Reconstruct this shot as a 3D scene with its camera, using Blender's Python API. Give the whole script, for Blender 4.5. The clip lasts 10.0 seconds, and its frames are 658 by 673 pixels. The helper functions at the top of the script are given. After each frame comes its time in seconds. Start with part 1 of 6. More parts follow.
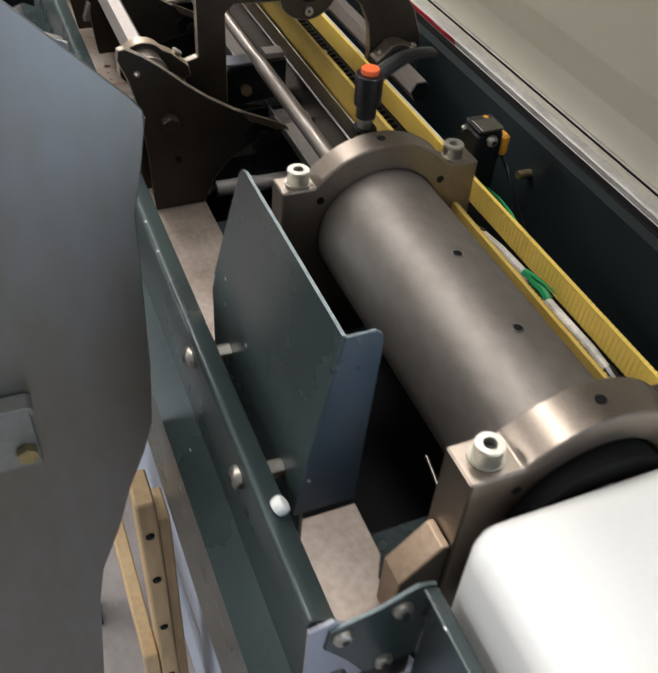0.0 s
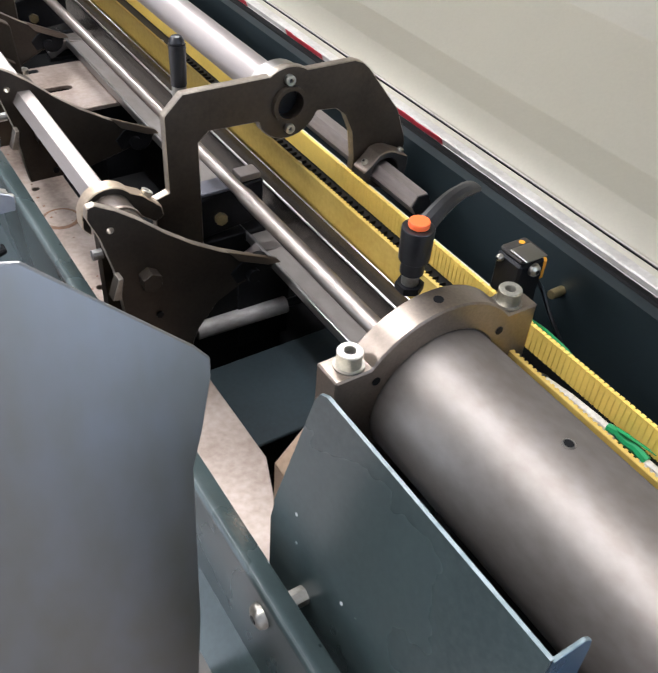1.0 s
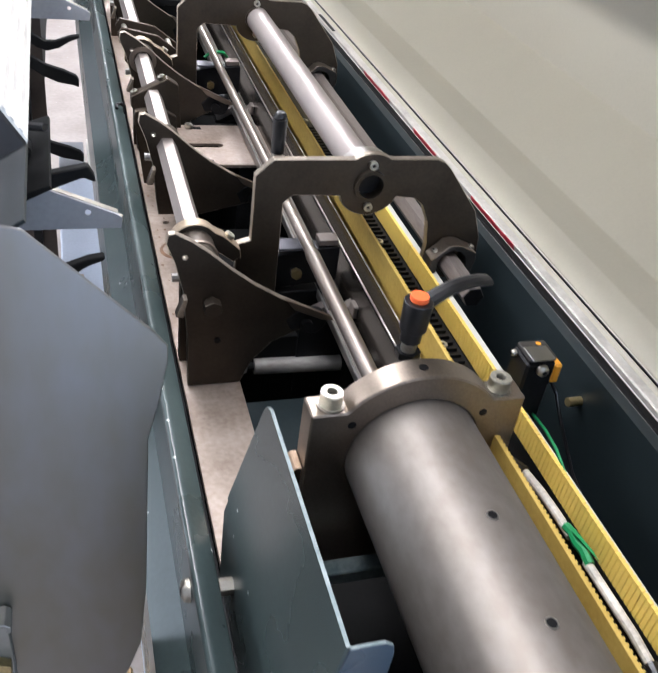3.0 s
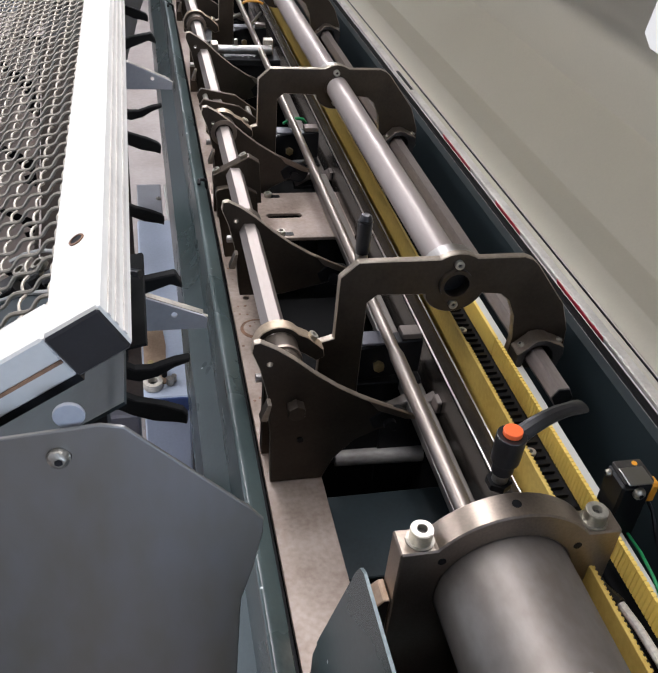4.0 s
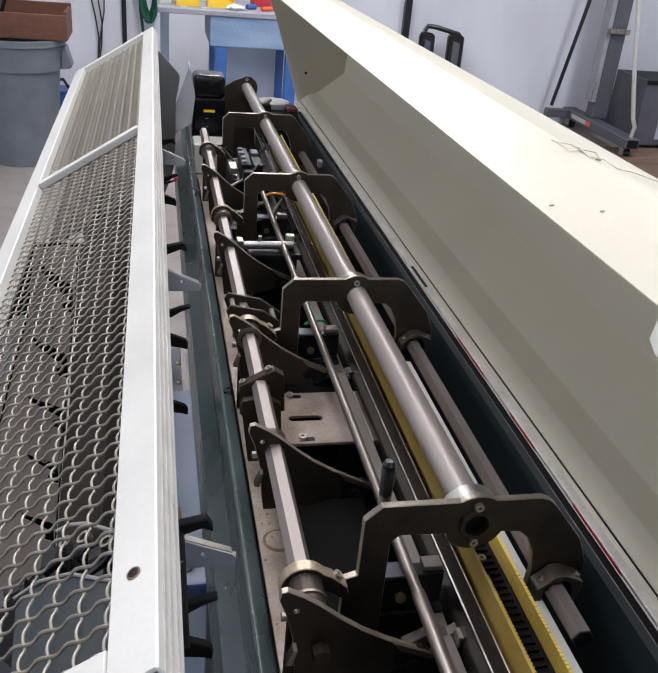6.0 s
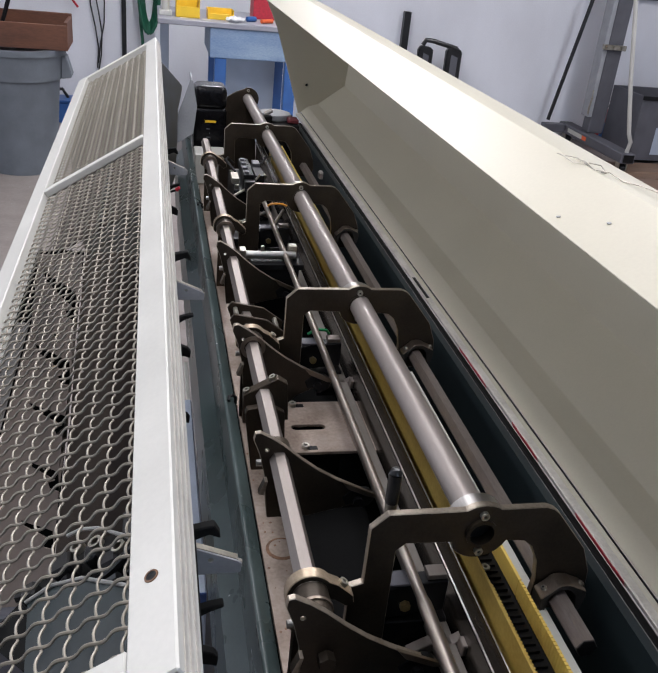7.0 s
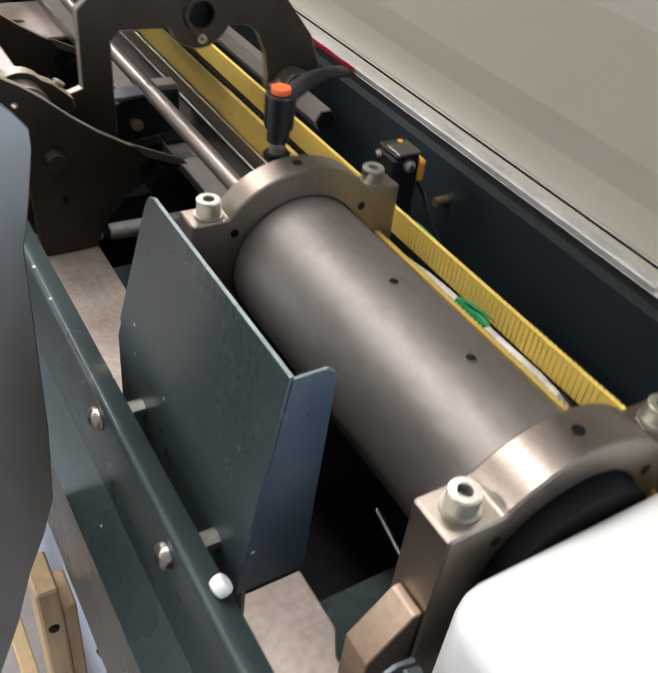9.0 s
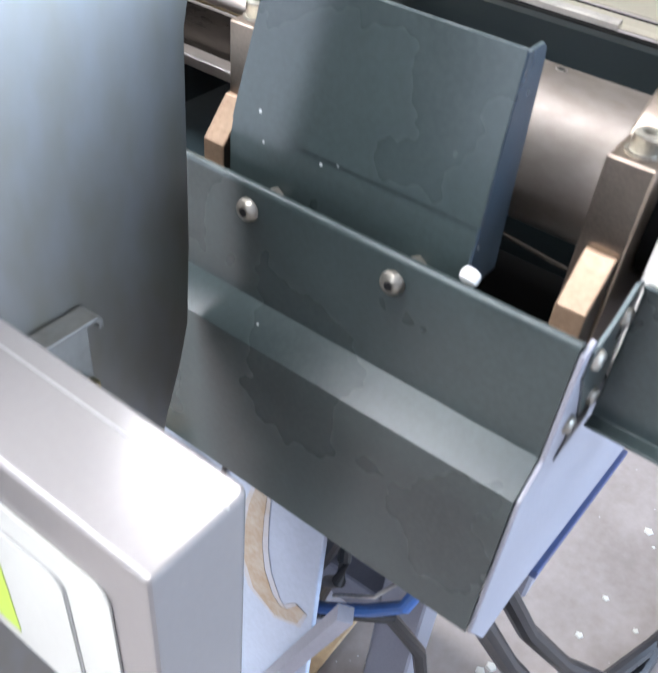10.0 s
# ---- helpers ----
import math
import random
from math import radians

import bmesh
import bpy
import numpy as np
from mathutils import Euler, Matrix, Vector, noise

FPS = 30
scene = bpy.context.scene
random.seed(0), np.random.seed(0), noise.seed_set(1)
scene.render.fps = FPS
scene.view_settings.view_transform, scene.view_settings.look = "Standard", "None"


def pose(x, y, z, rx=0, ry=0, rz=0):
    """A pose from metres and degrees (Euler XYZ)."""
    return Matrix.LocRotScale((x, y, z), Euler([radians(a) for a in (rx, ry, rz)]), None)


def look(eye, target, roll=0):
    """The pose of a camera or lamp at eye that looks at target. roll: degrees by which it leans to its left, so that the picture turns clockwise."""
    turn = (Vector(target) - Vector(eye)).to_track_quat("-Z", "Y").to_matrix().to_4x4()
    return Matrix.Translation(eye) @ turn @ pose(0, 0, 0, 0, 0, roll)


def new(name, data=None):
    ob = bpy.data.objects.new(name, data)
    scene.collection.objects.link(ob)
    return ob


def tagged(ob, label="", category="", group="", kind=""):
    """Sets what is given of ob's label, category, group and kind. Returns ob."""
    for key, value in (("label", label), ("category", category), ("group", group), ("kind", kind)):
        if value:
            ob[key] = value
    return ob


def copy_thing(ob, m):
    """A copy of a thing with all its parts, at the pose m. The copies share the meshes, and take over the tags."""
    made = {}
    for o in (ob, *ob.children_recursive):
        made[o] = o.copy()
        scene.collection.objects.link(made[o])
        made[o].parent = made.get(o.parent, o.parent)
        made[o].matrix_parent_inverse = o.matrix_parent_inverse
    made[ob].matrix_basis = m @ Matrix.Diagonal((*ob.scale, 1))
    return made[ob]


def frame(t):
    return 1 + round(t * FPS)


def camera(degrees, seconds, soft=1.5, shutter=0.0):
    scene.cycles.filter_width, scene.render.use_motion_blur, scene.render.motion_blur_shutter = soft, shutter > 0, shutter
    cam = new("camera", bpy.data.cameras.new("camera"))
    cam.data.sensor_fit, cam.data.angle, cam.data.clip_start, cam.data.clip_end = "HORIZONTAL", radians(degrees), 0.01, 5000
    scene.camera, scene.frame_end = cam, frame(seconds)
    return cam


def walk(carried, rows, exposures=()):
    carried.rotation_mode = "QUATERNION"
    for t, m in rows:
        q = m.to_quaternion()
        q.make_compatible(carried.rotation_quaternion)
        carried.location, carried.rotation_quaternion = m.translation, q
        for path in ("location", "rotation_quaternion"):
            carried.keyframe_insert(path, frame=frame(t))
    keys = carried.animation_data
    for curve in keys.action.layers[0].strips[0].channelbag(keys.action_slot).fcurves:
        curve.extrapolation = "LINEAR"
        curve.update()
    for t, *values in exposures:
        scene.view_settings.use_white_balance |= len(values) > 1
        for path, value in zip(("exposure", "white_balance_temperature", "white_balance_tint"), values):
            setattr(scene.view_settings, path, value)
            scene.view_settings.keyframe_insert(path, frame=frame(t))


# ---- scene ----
cam = camera(43.9, 10.0, 1.5, 0.3)
PATH = [
    (0, (-0.1919, -0.4705, 1.3204), (0.3149, 0.5677, 0.2134), 5.26),
    (0.5, (-0.2084, -0.3912, 1.3302), (0.2842, 0.6933, 0.2619), 3.07),
    (0.6, (-0.2098, -0.3650, 1.3214), (0.3251, 0.7072, 0.2610), 3.16),
    (1, (-0.2204, -0.2871, 1.3243), (0.4811, 0.6911, 0.2702), 4.93),
    (1.5, (-0.2094, -0.2926, 1.3150), (0.5267, 0.6549, 0.2565), 7.71),
    (2, (-0.1515, -0.3963, 1.3150), (0.4190, 0.7123, 0.3123), 8.70),
    (2.1, (-0.1550, -0.4112, 1.3163), (0.3932, 0.7181, 0.3242), 9.05),
    (2.2, (-0.1495, -0.4221, 1.3206), (0.3589, 0.7265, 0.3295), 7.69),
    (3.3, (-0.1665, -0.3651, 1.3883), (0.2813, 0.8551, 0.4553), 8.81),
    (3.5, (-0.1702, -0.3433, 1.4119), (0.2505, 0.8857, 0.4778), 7.64),
    (4, (-0.1672, -0.3378, 1.4154), (0.1690, 0.9124, 0.4752), 5.74),
    (4.5, (-0.1731, -0.3383, 1.4541), (0.1716, 1.0111, 0.6664), 5.23),
    (5, (-0.1762, -0.3394, 1.4631), (0.1472, 1.0498, 0.7381), 4.38),
    (5.5, (-0.1763, -0.3182, 1.4793), (0.1457, 1.0687, 0.7494), 4.62),
    (6, (-0.1867, -0.3075, 1.5261), (0.1416, 1.0745, 0.7898), 5.40),
    (6.2, (-0.1926, -0.3078, 1.5285), (0.1383, 1.0800, 0.8042), 5.59),
    (7.5, (-0.2006, -0.3233, 1.5149), (0.1410, 1.0668, 0.8002), 6.17),
    (8, (-0.1900, -0.3763, 1.4376), (0.1697, 0.9889, 0.6849), 6.41),
    (8.2, (-0.1762, -0.3969, 1.3835), (0.2251, 0.9271, 0.5796), 6.18),
    (8.5, (-0.1690, -0.4312, 1.3349), (0.3384, 0.7859, 0.4286), 6.63),
    (9, (-0.1928, -0.4243, 1.2744), (0.5273, 0.5800, 0.2580), 7.95),
    (9.4, (-0.3084, -0.3498, 1.2499), (0.6429, 0.4317, 0.2280), 5.21),
    (9.5, (-0.3411, -0.3371, 1.2351), (0.6659, 0.3703, 0.2125), 6.39),
    (9.7, (-0.3793, -0.3306, 1.2204), (0.6299, 0.3310, 0.1698), 6.78),
    (10, (-0.4235, -0.3593, 1.1932), (0.5884, 0.2915, 0.1385), 6.26),
]
EXPOSURES = [(0.0, 0.14, 6500, 10), (0.5, 1.06, 6050, 13), (2.0, 1.02, 6050, 13), (3.5, 0.75, 6100, 14), (4.0, 0.25, 6150, 15), (4.5, -0.12, 6150, 15), (5.0, -0.28, 6100, 15), (6.2, -0.25, 6100, 14), (7.5, -0.52, 6250, 14), (8.0, -0.34, 6400, 13), (8.5, 0.65, 6400, 13), (9.0, 0.53, 6350, 12), (9.5, 0.41, 6050, 11), (9.7, 0.95, 6100, 12), (10.0, 1.42, 6050, 13)]

walk(cam, [(t, look(eye, target, roll)) for t, eye, target, roll in PATH], EXPOSURES)

# ---- world and light: a workshop under ceiling strip lights ----
world = bpy.data.worlds.new("workshop_air")
scene.world = world
world.use_nodes = True
world.node_tree.nodes["Background"].inputs[0].default_value = (0.80, 0.88, 1.0, 1)
world.node_tree.nodes["Background"].inputs[1].default_value = 0.19


def strip_light(x, y, z, width, length, watts, turn=0.0):
    lamp = bpy.data.lights.new("strip_light", "AREA")
    lamp.shape, lamp.size, lamp.size_y, lamp.energy = "RECTANGLE", width, length, watts
    lamp.color = (1.0, 0.98, 0.955)
    ob = new("strip_light", lamp)
    ob.matrix_world = pose(x, y, z, 0, 0, turn)
    return ob


strip_light(-0.38, 0.9, 2.75, 0.30, 2.4, 40)
strip_light(0.80, 1.3, 2.75, 0.30, 2.4, 38)
strip_light(-2.3, 1.3, 2.75, 0.30, 2.4, 66)
strip_light(0.3, 4.4, 2.75, 0.4, 2.4, 72)
strip_light(3.2, 3.8, 2.75, 0.4, 2.4, 72)

# daylight through the open workshop door behind the camera
door_light = bpy.data.lights.new("door_daylight", "AREA")
door_light.shape, door_light.size, door_light.size_y, door_light.energy = "RECTANGLE", 2.4, 1.7, 84
door_light.color = (0.64, 0.80, 1.0)
new("door_daylight", door_light).matrix_world = look((1.5, -3.3, 0.95), (0.2, -0.4, 0.80))

# daylight through a doorway in the west wall
window_light = bpy.data.lights.new("window_daylight", "AREA")
window_light.shape, window_light.size, window_light.size_y, window_light.energy = "RECTANGLE", 2.2, 1.9, 21
window_light.color = (0.80, 0.90, 1.0)
new("window_daylight", window_light).matrix_world = look((-3.5, 1.9, 1.0), (0.0, 1.0, 0.9))


# ---- materials ----
def material(name, base, rough=0.5, metal=0.0, vary=0.12, scale=18.0, grain=220.0, bump=0.05, second=None, spots=0.0, stretch=(1, 1, 1), coat=0.0, island=0.0):
    """A surface with two scales of variation: broad stains and fine grain, with matching relief and gloss."""
    m = bpy.data.materials.new(name)
    m.use_nodes = True
    nt = m.node_tree
    bsdf = nt.nodes["Principled BSDF"]
    n = lambda kind: nt.nodes.new(kind)
    link = nt.links.new
    coord = n("ShaderNodeTexCoord")
    mapping = n("ShaderNodeMapping")
    mapping.inputs["Scale"].default_value = stretch
    link(coord.outputs["Object"], mapping.inputs["Vector"])
    broad, fine = n("ShaderNodeTexNoise"), n("ShaderNodeTexNoise")
    for tex, s, d in ((broad, scale, 4.0), (fine, grain, 3.0)):
        link(mapping.outputs["Vector"], tex.inputs["Vector"])
        tex.inputs["Scale"].default_value, tex.inputs["Detail"].default_value = s, d
    add = n("ShaderNodeMath")
    add.operation = "MULTIPLY_ADD"
    link(fine.outputs["Fac"], add.inputs[0])
    add.inputs[1].default_value = 0.45
    link(broad.outputs["Fac"], add.inputs[2])
    ramp = n("ShaderNodeMapRange")
    ramp.inputs["From Min"].default_value, ramp.inputs["From Max"].default_value = 0.5, 0.95
    link(add.outputs[0], ramp.inputs["Value"])
    mix = n("ShaderNodeMix")
    mix.data_type = "RGBA"
    dark = second if second else tuple(c * (1 - 2 * vary) for c in base)
    light = base if second else tuple(min(1, c * (1 + vary)) for c in base)
    mix.inputs["A"].default_value, mix.inputs["B"].default_value = (*dark, 1), (*light, 1)
    link(ramp.outputs["Result"], mix.inputs["Factor"])
    colour = mix.outputs["Result"]
    if spots:
        dots = n("ShaderNodeTexVoronoi")
        dots.inputs["Scale"].default_value = 70.0
        link(coord.outputs["Object"], dots.inputs["Vector"])
        cut = n("ShaderNodeMapRange")
        cut.inputs["From Min"].default_value, cut.inputs["From Max"].default_value = 0.10, 0.06
        link(dots.outputs["Distance"], cut.inputs["Value"])
        few = n("ShaderNodeMath")
        few.operation = "GREATER_THAN"
        few.inputs[1].default_value = 1.0 - spots
        sep = n("ShaderNodeSeparateColor")
        link(dots.outputs["Color"], sep.inputs[0])
        link(sep.outputs[0], few.inputs[0])
        both = n("ShaderNodeMath")
        both.operation = "MULTIPLY"
        link(cut.outputs["Result"], both.inputs[0])
        link(few.outputs[0], both.inputs[1])
        top = n("ShaderNodeMix")
        top.data_type = "RGBA"
        link(both.outputs[0], top.inputs["Factor"])
        link(colour, top.inputs["A"])
        top.inputs["B"].default_value = (0.62, 0.64, 0.62, 1)
        colour = top.outputs["Result"]
    if island:
        info = n("ShaderNodeObjectInfo")
        hsv = n("ShaderNodeHueSaturation")
        rng = n("ShaderNodeMapRange")
        rng.inputs["To Min"].default_value, rng.inputs["To Max"].default_value = 1 - island, 1 + island
        link(info.outputs["Random"], rng.inputs["Value"])
        link(rng.outputs["Result"], hsv.inputs["Value"])
        link(colour, hsv.inputs["Color"])
        colour = hsv.outputs["Color"]
    link(colour, bsdf.inputs["Base Color"])
    gloss = n("ShaderNodeMapRange")
    gloss.inputs["To Min"].default_value, gloss.inputs["To Max"].default_value = max(0.04, rough * 0.8), min(1, rough * 1.22)
    link(broad.outputs["Fac"], gloss.inputs["Value"])
    link(gloss.outputs["Result"], bsdf.inputs["Roughness"])
    bsdf.inputs["Metallic"].default_value = metal
    bsdf.inputs["Coat Weight"].default_value = coat
    if bump:
        relief = n("ShaderNodeBump")
        relief.inputs["Strength"].default_value, relief.inputs["Distance"].default_value = bump, 0.001
        link(add.outputs[0], relief.inputs["Height"])
        link(relief.outputs["Normal"], bsdf.inputs["Normal"])
    return m


GREEN = material("green_enamel", (0.041, 0.057, 0.056), 0.28, 0.0, 0.16, 9, 260, 0.012, spots=0.24)
DEFLECTOR = material("blue_green_enamel", (0.030, 0.049, 0.068), 0.28, 0.0, 0.14, 9, 260, 0.012, spots=0.24)
# Same enamel as GREEN, darkened to paint in the shade inside the bed.
GREENDARK = material("green_enamel_shaded", (0.007, 0.0135, 0.016), 0.55, 0.0, 0.12, 9, 260, 0.03)
BEIGE = material("cream_enamel", (0.495, 0.461, 0.365), 0.42, 0.0, 0.03, 5, 300, 0.02)
TUBESTEEL = material("turned_steel", (0.270, 0.250, 0.229), 0.56, 0.72, 0.08, 11, 130, 0.0, second=(0.185, 0.160, 0.137), stretch=(1, 0.6, 1), spots=0.02)
FLANGE = material("milled_steel", (0.285, 0.236, 0.192), 0.34, 0.9, 0.13, 20, 500, 0.04)
YOKE = material("bronzed_plate", (0.074, 0.058, 0.043), 0.42, 0.75, 0.14, 22, 320, 0.05)
YOKEEDGE = material("cut_plate_edge", (0.40, 0.345, 0.28), 0.40, 0.8, 0.2, 30, 420, 0.06)
BRIGHT = material("ground_steel", (0.50, 0.48, 0.46), 0.36, 1.0, 0.12, 30, 500, 0.02, stretch=(1, 0.15, 1))
HEXSTEEL = material("drawn_hexagon_steel", (0.28, 0.245, 0.225), 0.46, 0.9, 0.15, 25, 420, 0.03, second=(0.24, 0.21, 0.19), stretch=(1, 0.2, 1))
CAPZINC = material("bright_zinc_screw", (0.56, 0.54, 0.47), 0.36, 0.85, 0.15, 60, 500, 0.05)
ZINC = material("zinc_plate", (0.40, 0.375, 0.32), 0.40, 0.9, 0.18, 60, 500, 0.05)
BRASSY = material("yellow_zinc", (0.50, 0.40, 0.20), 0.32, 0.9, 0.18, 60, 500, 0.05)
TAN = material("oily_steel_plate", (0.40, 0.33, 0.28), 0.44, 0.35, 0.18, 14, 200, 0.05, second=(0.20, 0.148, 0.115))
YELLOW = material("yellow_pvc", (0.80, 0.58, 0.13), 0.45, 0.0, 0.05, 20, 300, 0.02)
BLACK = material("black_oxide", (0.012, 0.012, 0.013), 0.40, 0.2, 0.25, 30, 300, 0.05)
PLASTIC = material("black_plastic", (0.012, 0.012, 0.013), 0.30, 0.0, 0.2, 40, 400, 0.04)
ORANGE = material("orange_plastic", (0.80, 0.13, 0.03), 0.42, 0.0, 0.06, 60, 400, 0.03)
AMBER = material("amber_plastic", (0.62, 0.27, 0.02), 0.40, 0.0, 0.08, 60, 400, 0.03)
GREENWIRE = material("green_sleeve", (0.01, 0.25, 0.08), 0.45, 0.0, 0.1, 60, 400, 0.02)
WHITEWIRE = material("white_sleeve", (0.60, 0.56, 0.48), 0.5, 0.0, 0.25, 40, 400, 0.02)
RED = material("red_tape", (0.46, 0.018, 0.035), 0.5, 0.0, 0.12, 60, 300, 0.03)
# Black for rubber and plastic, and for shade put in as colour.
RUBBERSHADE = material("black_rubber_and_shade", (0.006, 0.006, 0.006), 0.8, 0.0, 0.2, 40, 300, 0.1)
ALU = material("white_coated_profile", (0.56, 0.55, 0.51), 0.40, 0.15, 0.04, 14, 260, 0.03)
GROOVE = material("grimy_profile_groove", (0.50, 0.47, 0.43), 0.5, 0.2, 0.12, 25, 260, 0.05)
WIRE = material("galvanised_wire", (0.29, 0.262, 0.215), 0.40, 0.5, 0.16, 30, 300, 0.05)
# Olive second tone: stains, plus a tint for the floor's blurred reflection.
CHEEK = material("stained_tinted_steel_sheet", (0.27, 0.27, 0.272), 0.42, 1.0, 0.06, 5, 40, 0.0, second=(0.235, 0.22, 0.18), stretch=(1.5, 1, 0.6), spots=0.02)
BRACKETGREY = material("dull_galvanised_sheet", (0.30, 0.295, 0.27), 0.42, 0.7, 0.1, 20, 200, 0.03)
HOUSING = material("white_housing_paint", (0.76, 0.75, 0.71), 0.32, 0.0, 0.02, 5, 300, 0.02)
CABINET = material("pale_grey_cabinet", (0.29, 0.29, 0.325), 0.45, 0.0, 0.08, 6, 260, 0.03)
SILVER = material("brushed_box_metal", (0.66, 0.66, 0.66), 0.28, 0.85, 0.06, 8, 420, 0.03)
EDGEWHITE = material("chipped_edge_paint", (0.56, 0.53, 0.48), 0.5, 0.0, 0.12, 30, 260, 0.05)
LABELWHITE = material("off_white_film", (0.54, 0.54, 0.49), 0.45, 0.0, 0.03, 20, 300, 0.02)
LIME = material("lime_film", (0.50, 0.66, 0.08), 0.45, 0.0, 0.03, 20, 300, 0.02)
GREYTRIM = material("grey_film", (0.28, 0.28, 0.27), 0.5, 0.0, 0.05, 20, 300, 0.02)
CONCRETE = material("stained_concrete", (0.31, 0.275, 0.255), 0.50, 0.0, 0.16, 7, 60, 0.08, second=(0.215, 0.185, 0.165), spots=0.10)
WALL = material("painted_wall", (0.75, 0.76, 0.81), 0.65, 0.0, 0.08, 2.6, 160, 0.12, second=(0.64, 0.645, 0.685), stretch=(1, 1, 0.5), spots=0.02)
CEIL = material("ceiling_paint", (0.72, 0.72, 0.72), 0.8, 0.0, 0.03, 2, 160, 0.1)
CANGREY = material("grey_polyethylene", (0.15, 0.17, 0.195), 0.5, 0.0, 0.10, 8, 200, 0.05)
OLDBOARD = material("worn_floor_board", (0.24, 0.15, 0.095), 0.55, 0.0, 0.18, 5, 90, 0.1, second=(0.13, 0.085, 0.06), stretch=(0.3, 1, 1), island=0.12)
WOOD = material("crate_wood", (0.17, 0.070, 0.038), 0.6, 0.0, 0.18, 10, 140, 0.2, second=(0.085, 0.034, 0.020), stretch=(0.25, 1, 1))
PINE = material("pine_board", (0.52, 0.36, 0.19), 0.6, 0.0, 0.16, 9, 120, 0.2, stretch=(1, 1, 0.2))
BLUE = material("blue_enamel", (0.035, 0.12, 0.36), 0.38, 0.0, 0.1, 9, 200, 0.03)
PALEBLUE = material("pale_blue_panel", (0.42, 0.475, 0.57), 0.45, 0.0, 0.08, 4, 200, 0.03)
TOWER = material("dark_grey_powdercoat", (0.10, 0.10, 0.115), 0.45, 0.1, 0.1, 9, 200, 0.05)
YBIN = material("yellow_bin_plastic", (0.80, 0.52, 0.02), 0.4, 0.0, 0.05, 12, 200, 0.02)
RAG = material("white_rag", (0.7, 0.7, 0.7), 0.9, 0.0, 0.1, 30, 200, 0.3)
GREENHOSE = material("green_hose", (0.01, 0.09, 0.05), 0.5, 0.0, 0.1, 30, 200, 0.05)
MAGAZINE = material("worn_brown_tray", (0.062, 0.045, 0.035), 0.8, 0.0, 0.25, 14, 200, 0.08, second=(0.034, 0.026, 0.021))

# Paler green for the upward edge faces and the cross bar.
GREENEDGE = material("pale_green_edge", (0.15, 0.175, 0.175), 0.4, 0.3, 0.25, 60, 300, 0.05, second=(0.05, 0.075, 0.08))
NAVY = material("navy_trim", (0.018, 0.045, 0.15), 0.4, 0.0, 0.1, 30, 200, 0.03)
# Darker copy of YELLOW: grime and the near wall's shade in one colour.
YELLOWDIM = material("grimy_shaded_yellow_pvc", (0.64, 0.46, 0.12), 0.5, 0.0, 0.1, 9, 200, 0.03, second=(0.46, 0.30, 0.06))
FADEDBLUE = material("faded_blue_enamel", (0.30, 0.39, 0.50), 0.45, 0.0, 0.15, 3, 120, 0.03, second=(0.09, 0.17, 0.34), stretch=(0.5, 1, 2.2))
MAROON = material("maroon_cover", (0.10, 0.012, 0.016), 0.45, 0.0, 0.15, 20, 200, 0.03)
RUST = material("rust_stain", (0.20, 0.105, 0.055), 0.7, 0.0, 0.25, 60, 300, 0.05)
LEVERPLATE = material("dark_bronzed_plate", (0.060, 0.048, 0.037), 0.40, 0.7, 0.14, 22, 320, 0.05)
DULL = material("scuffed_pale_steel", (0.50, 0.48, 0.45), 0.50, 0.4, 0.18, 40, 260, 0.06, second=(0.24, 0.22, 0.20), stretch=(0.4, 1, 1))
RAILDARK = material("dark_polished_rail", (0.055, 0.047, 0.040), 0.22, 0.6, 0.15, 20, 300, 0.02, stretch=(1, 0.2, 1))
CASEGREY = material("satin_case_paint", (0.23, 0.217, 0.208), 0.24, 0.2, 0.03, 7, 300, 0.02)


# ---- building helpers ----
RODSTEEL = material("dull_rod_steel", (0.36, 0.32, 0.285), 0.40, 0.95, 0.14, 30, 420, 0.03, second=(0.24, 0.20, 0.17), stretch=(1, 0.15, 1))
SHEETTAN = material("dusty_tan_sheet", (0.30, 0.247, 0.21), 0.6, 0.0, 0.14, 9, 180, 0.06, second=(0.25, 0.20, 0.165))
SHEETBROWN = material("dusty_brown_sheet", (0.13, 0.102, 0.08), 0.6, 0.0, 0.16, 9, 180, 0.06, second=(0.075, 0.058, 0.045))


FEEDSTEEL = material("dull_drawn_tube", (0.37, 0.328, 0.302), 0.42, 0.6, 0.10, 14, 130, 0.02, second=(0.30, 0.265, 0.245), stretch=(1, 0.3, 1), spots=0.02)


STAIN = material("tan_stain", (0.42, 0.385, 0.35), 0.6, 0.0, 0.12, 40, 200, 0.02, second=(0.45, 0.47, 0.53))
STAINCORE = material("brown_stain", (0.34, 0.25, 0.16), 0.6, 0.0, 0.14, 50, 200, 0.02, second=(0.42, 0.37, 0.31))


PLATEGREEN = material("oily_green_plate", (0.022, 0.034, 0.038), 0.34, 0.0, 0.15, 12, 260, 0.03, second=(0.013, 0.018, 0.020))
FRAMEGREY = material("shadow_grey_paint", (0.30, 0.31, 0.33), 0.5, 0.0, 0.08, 12, 200, 0.03)


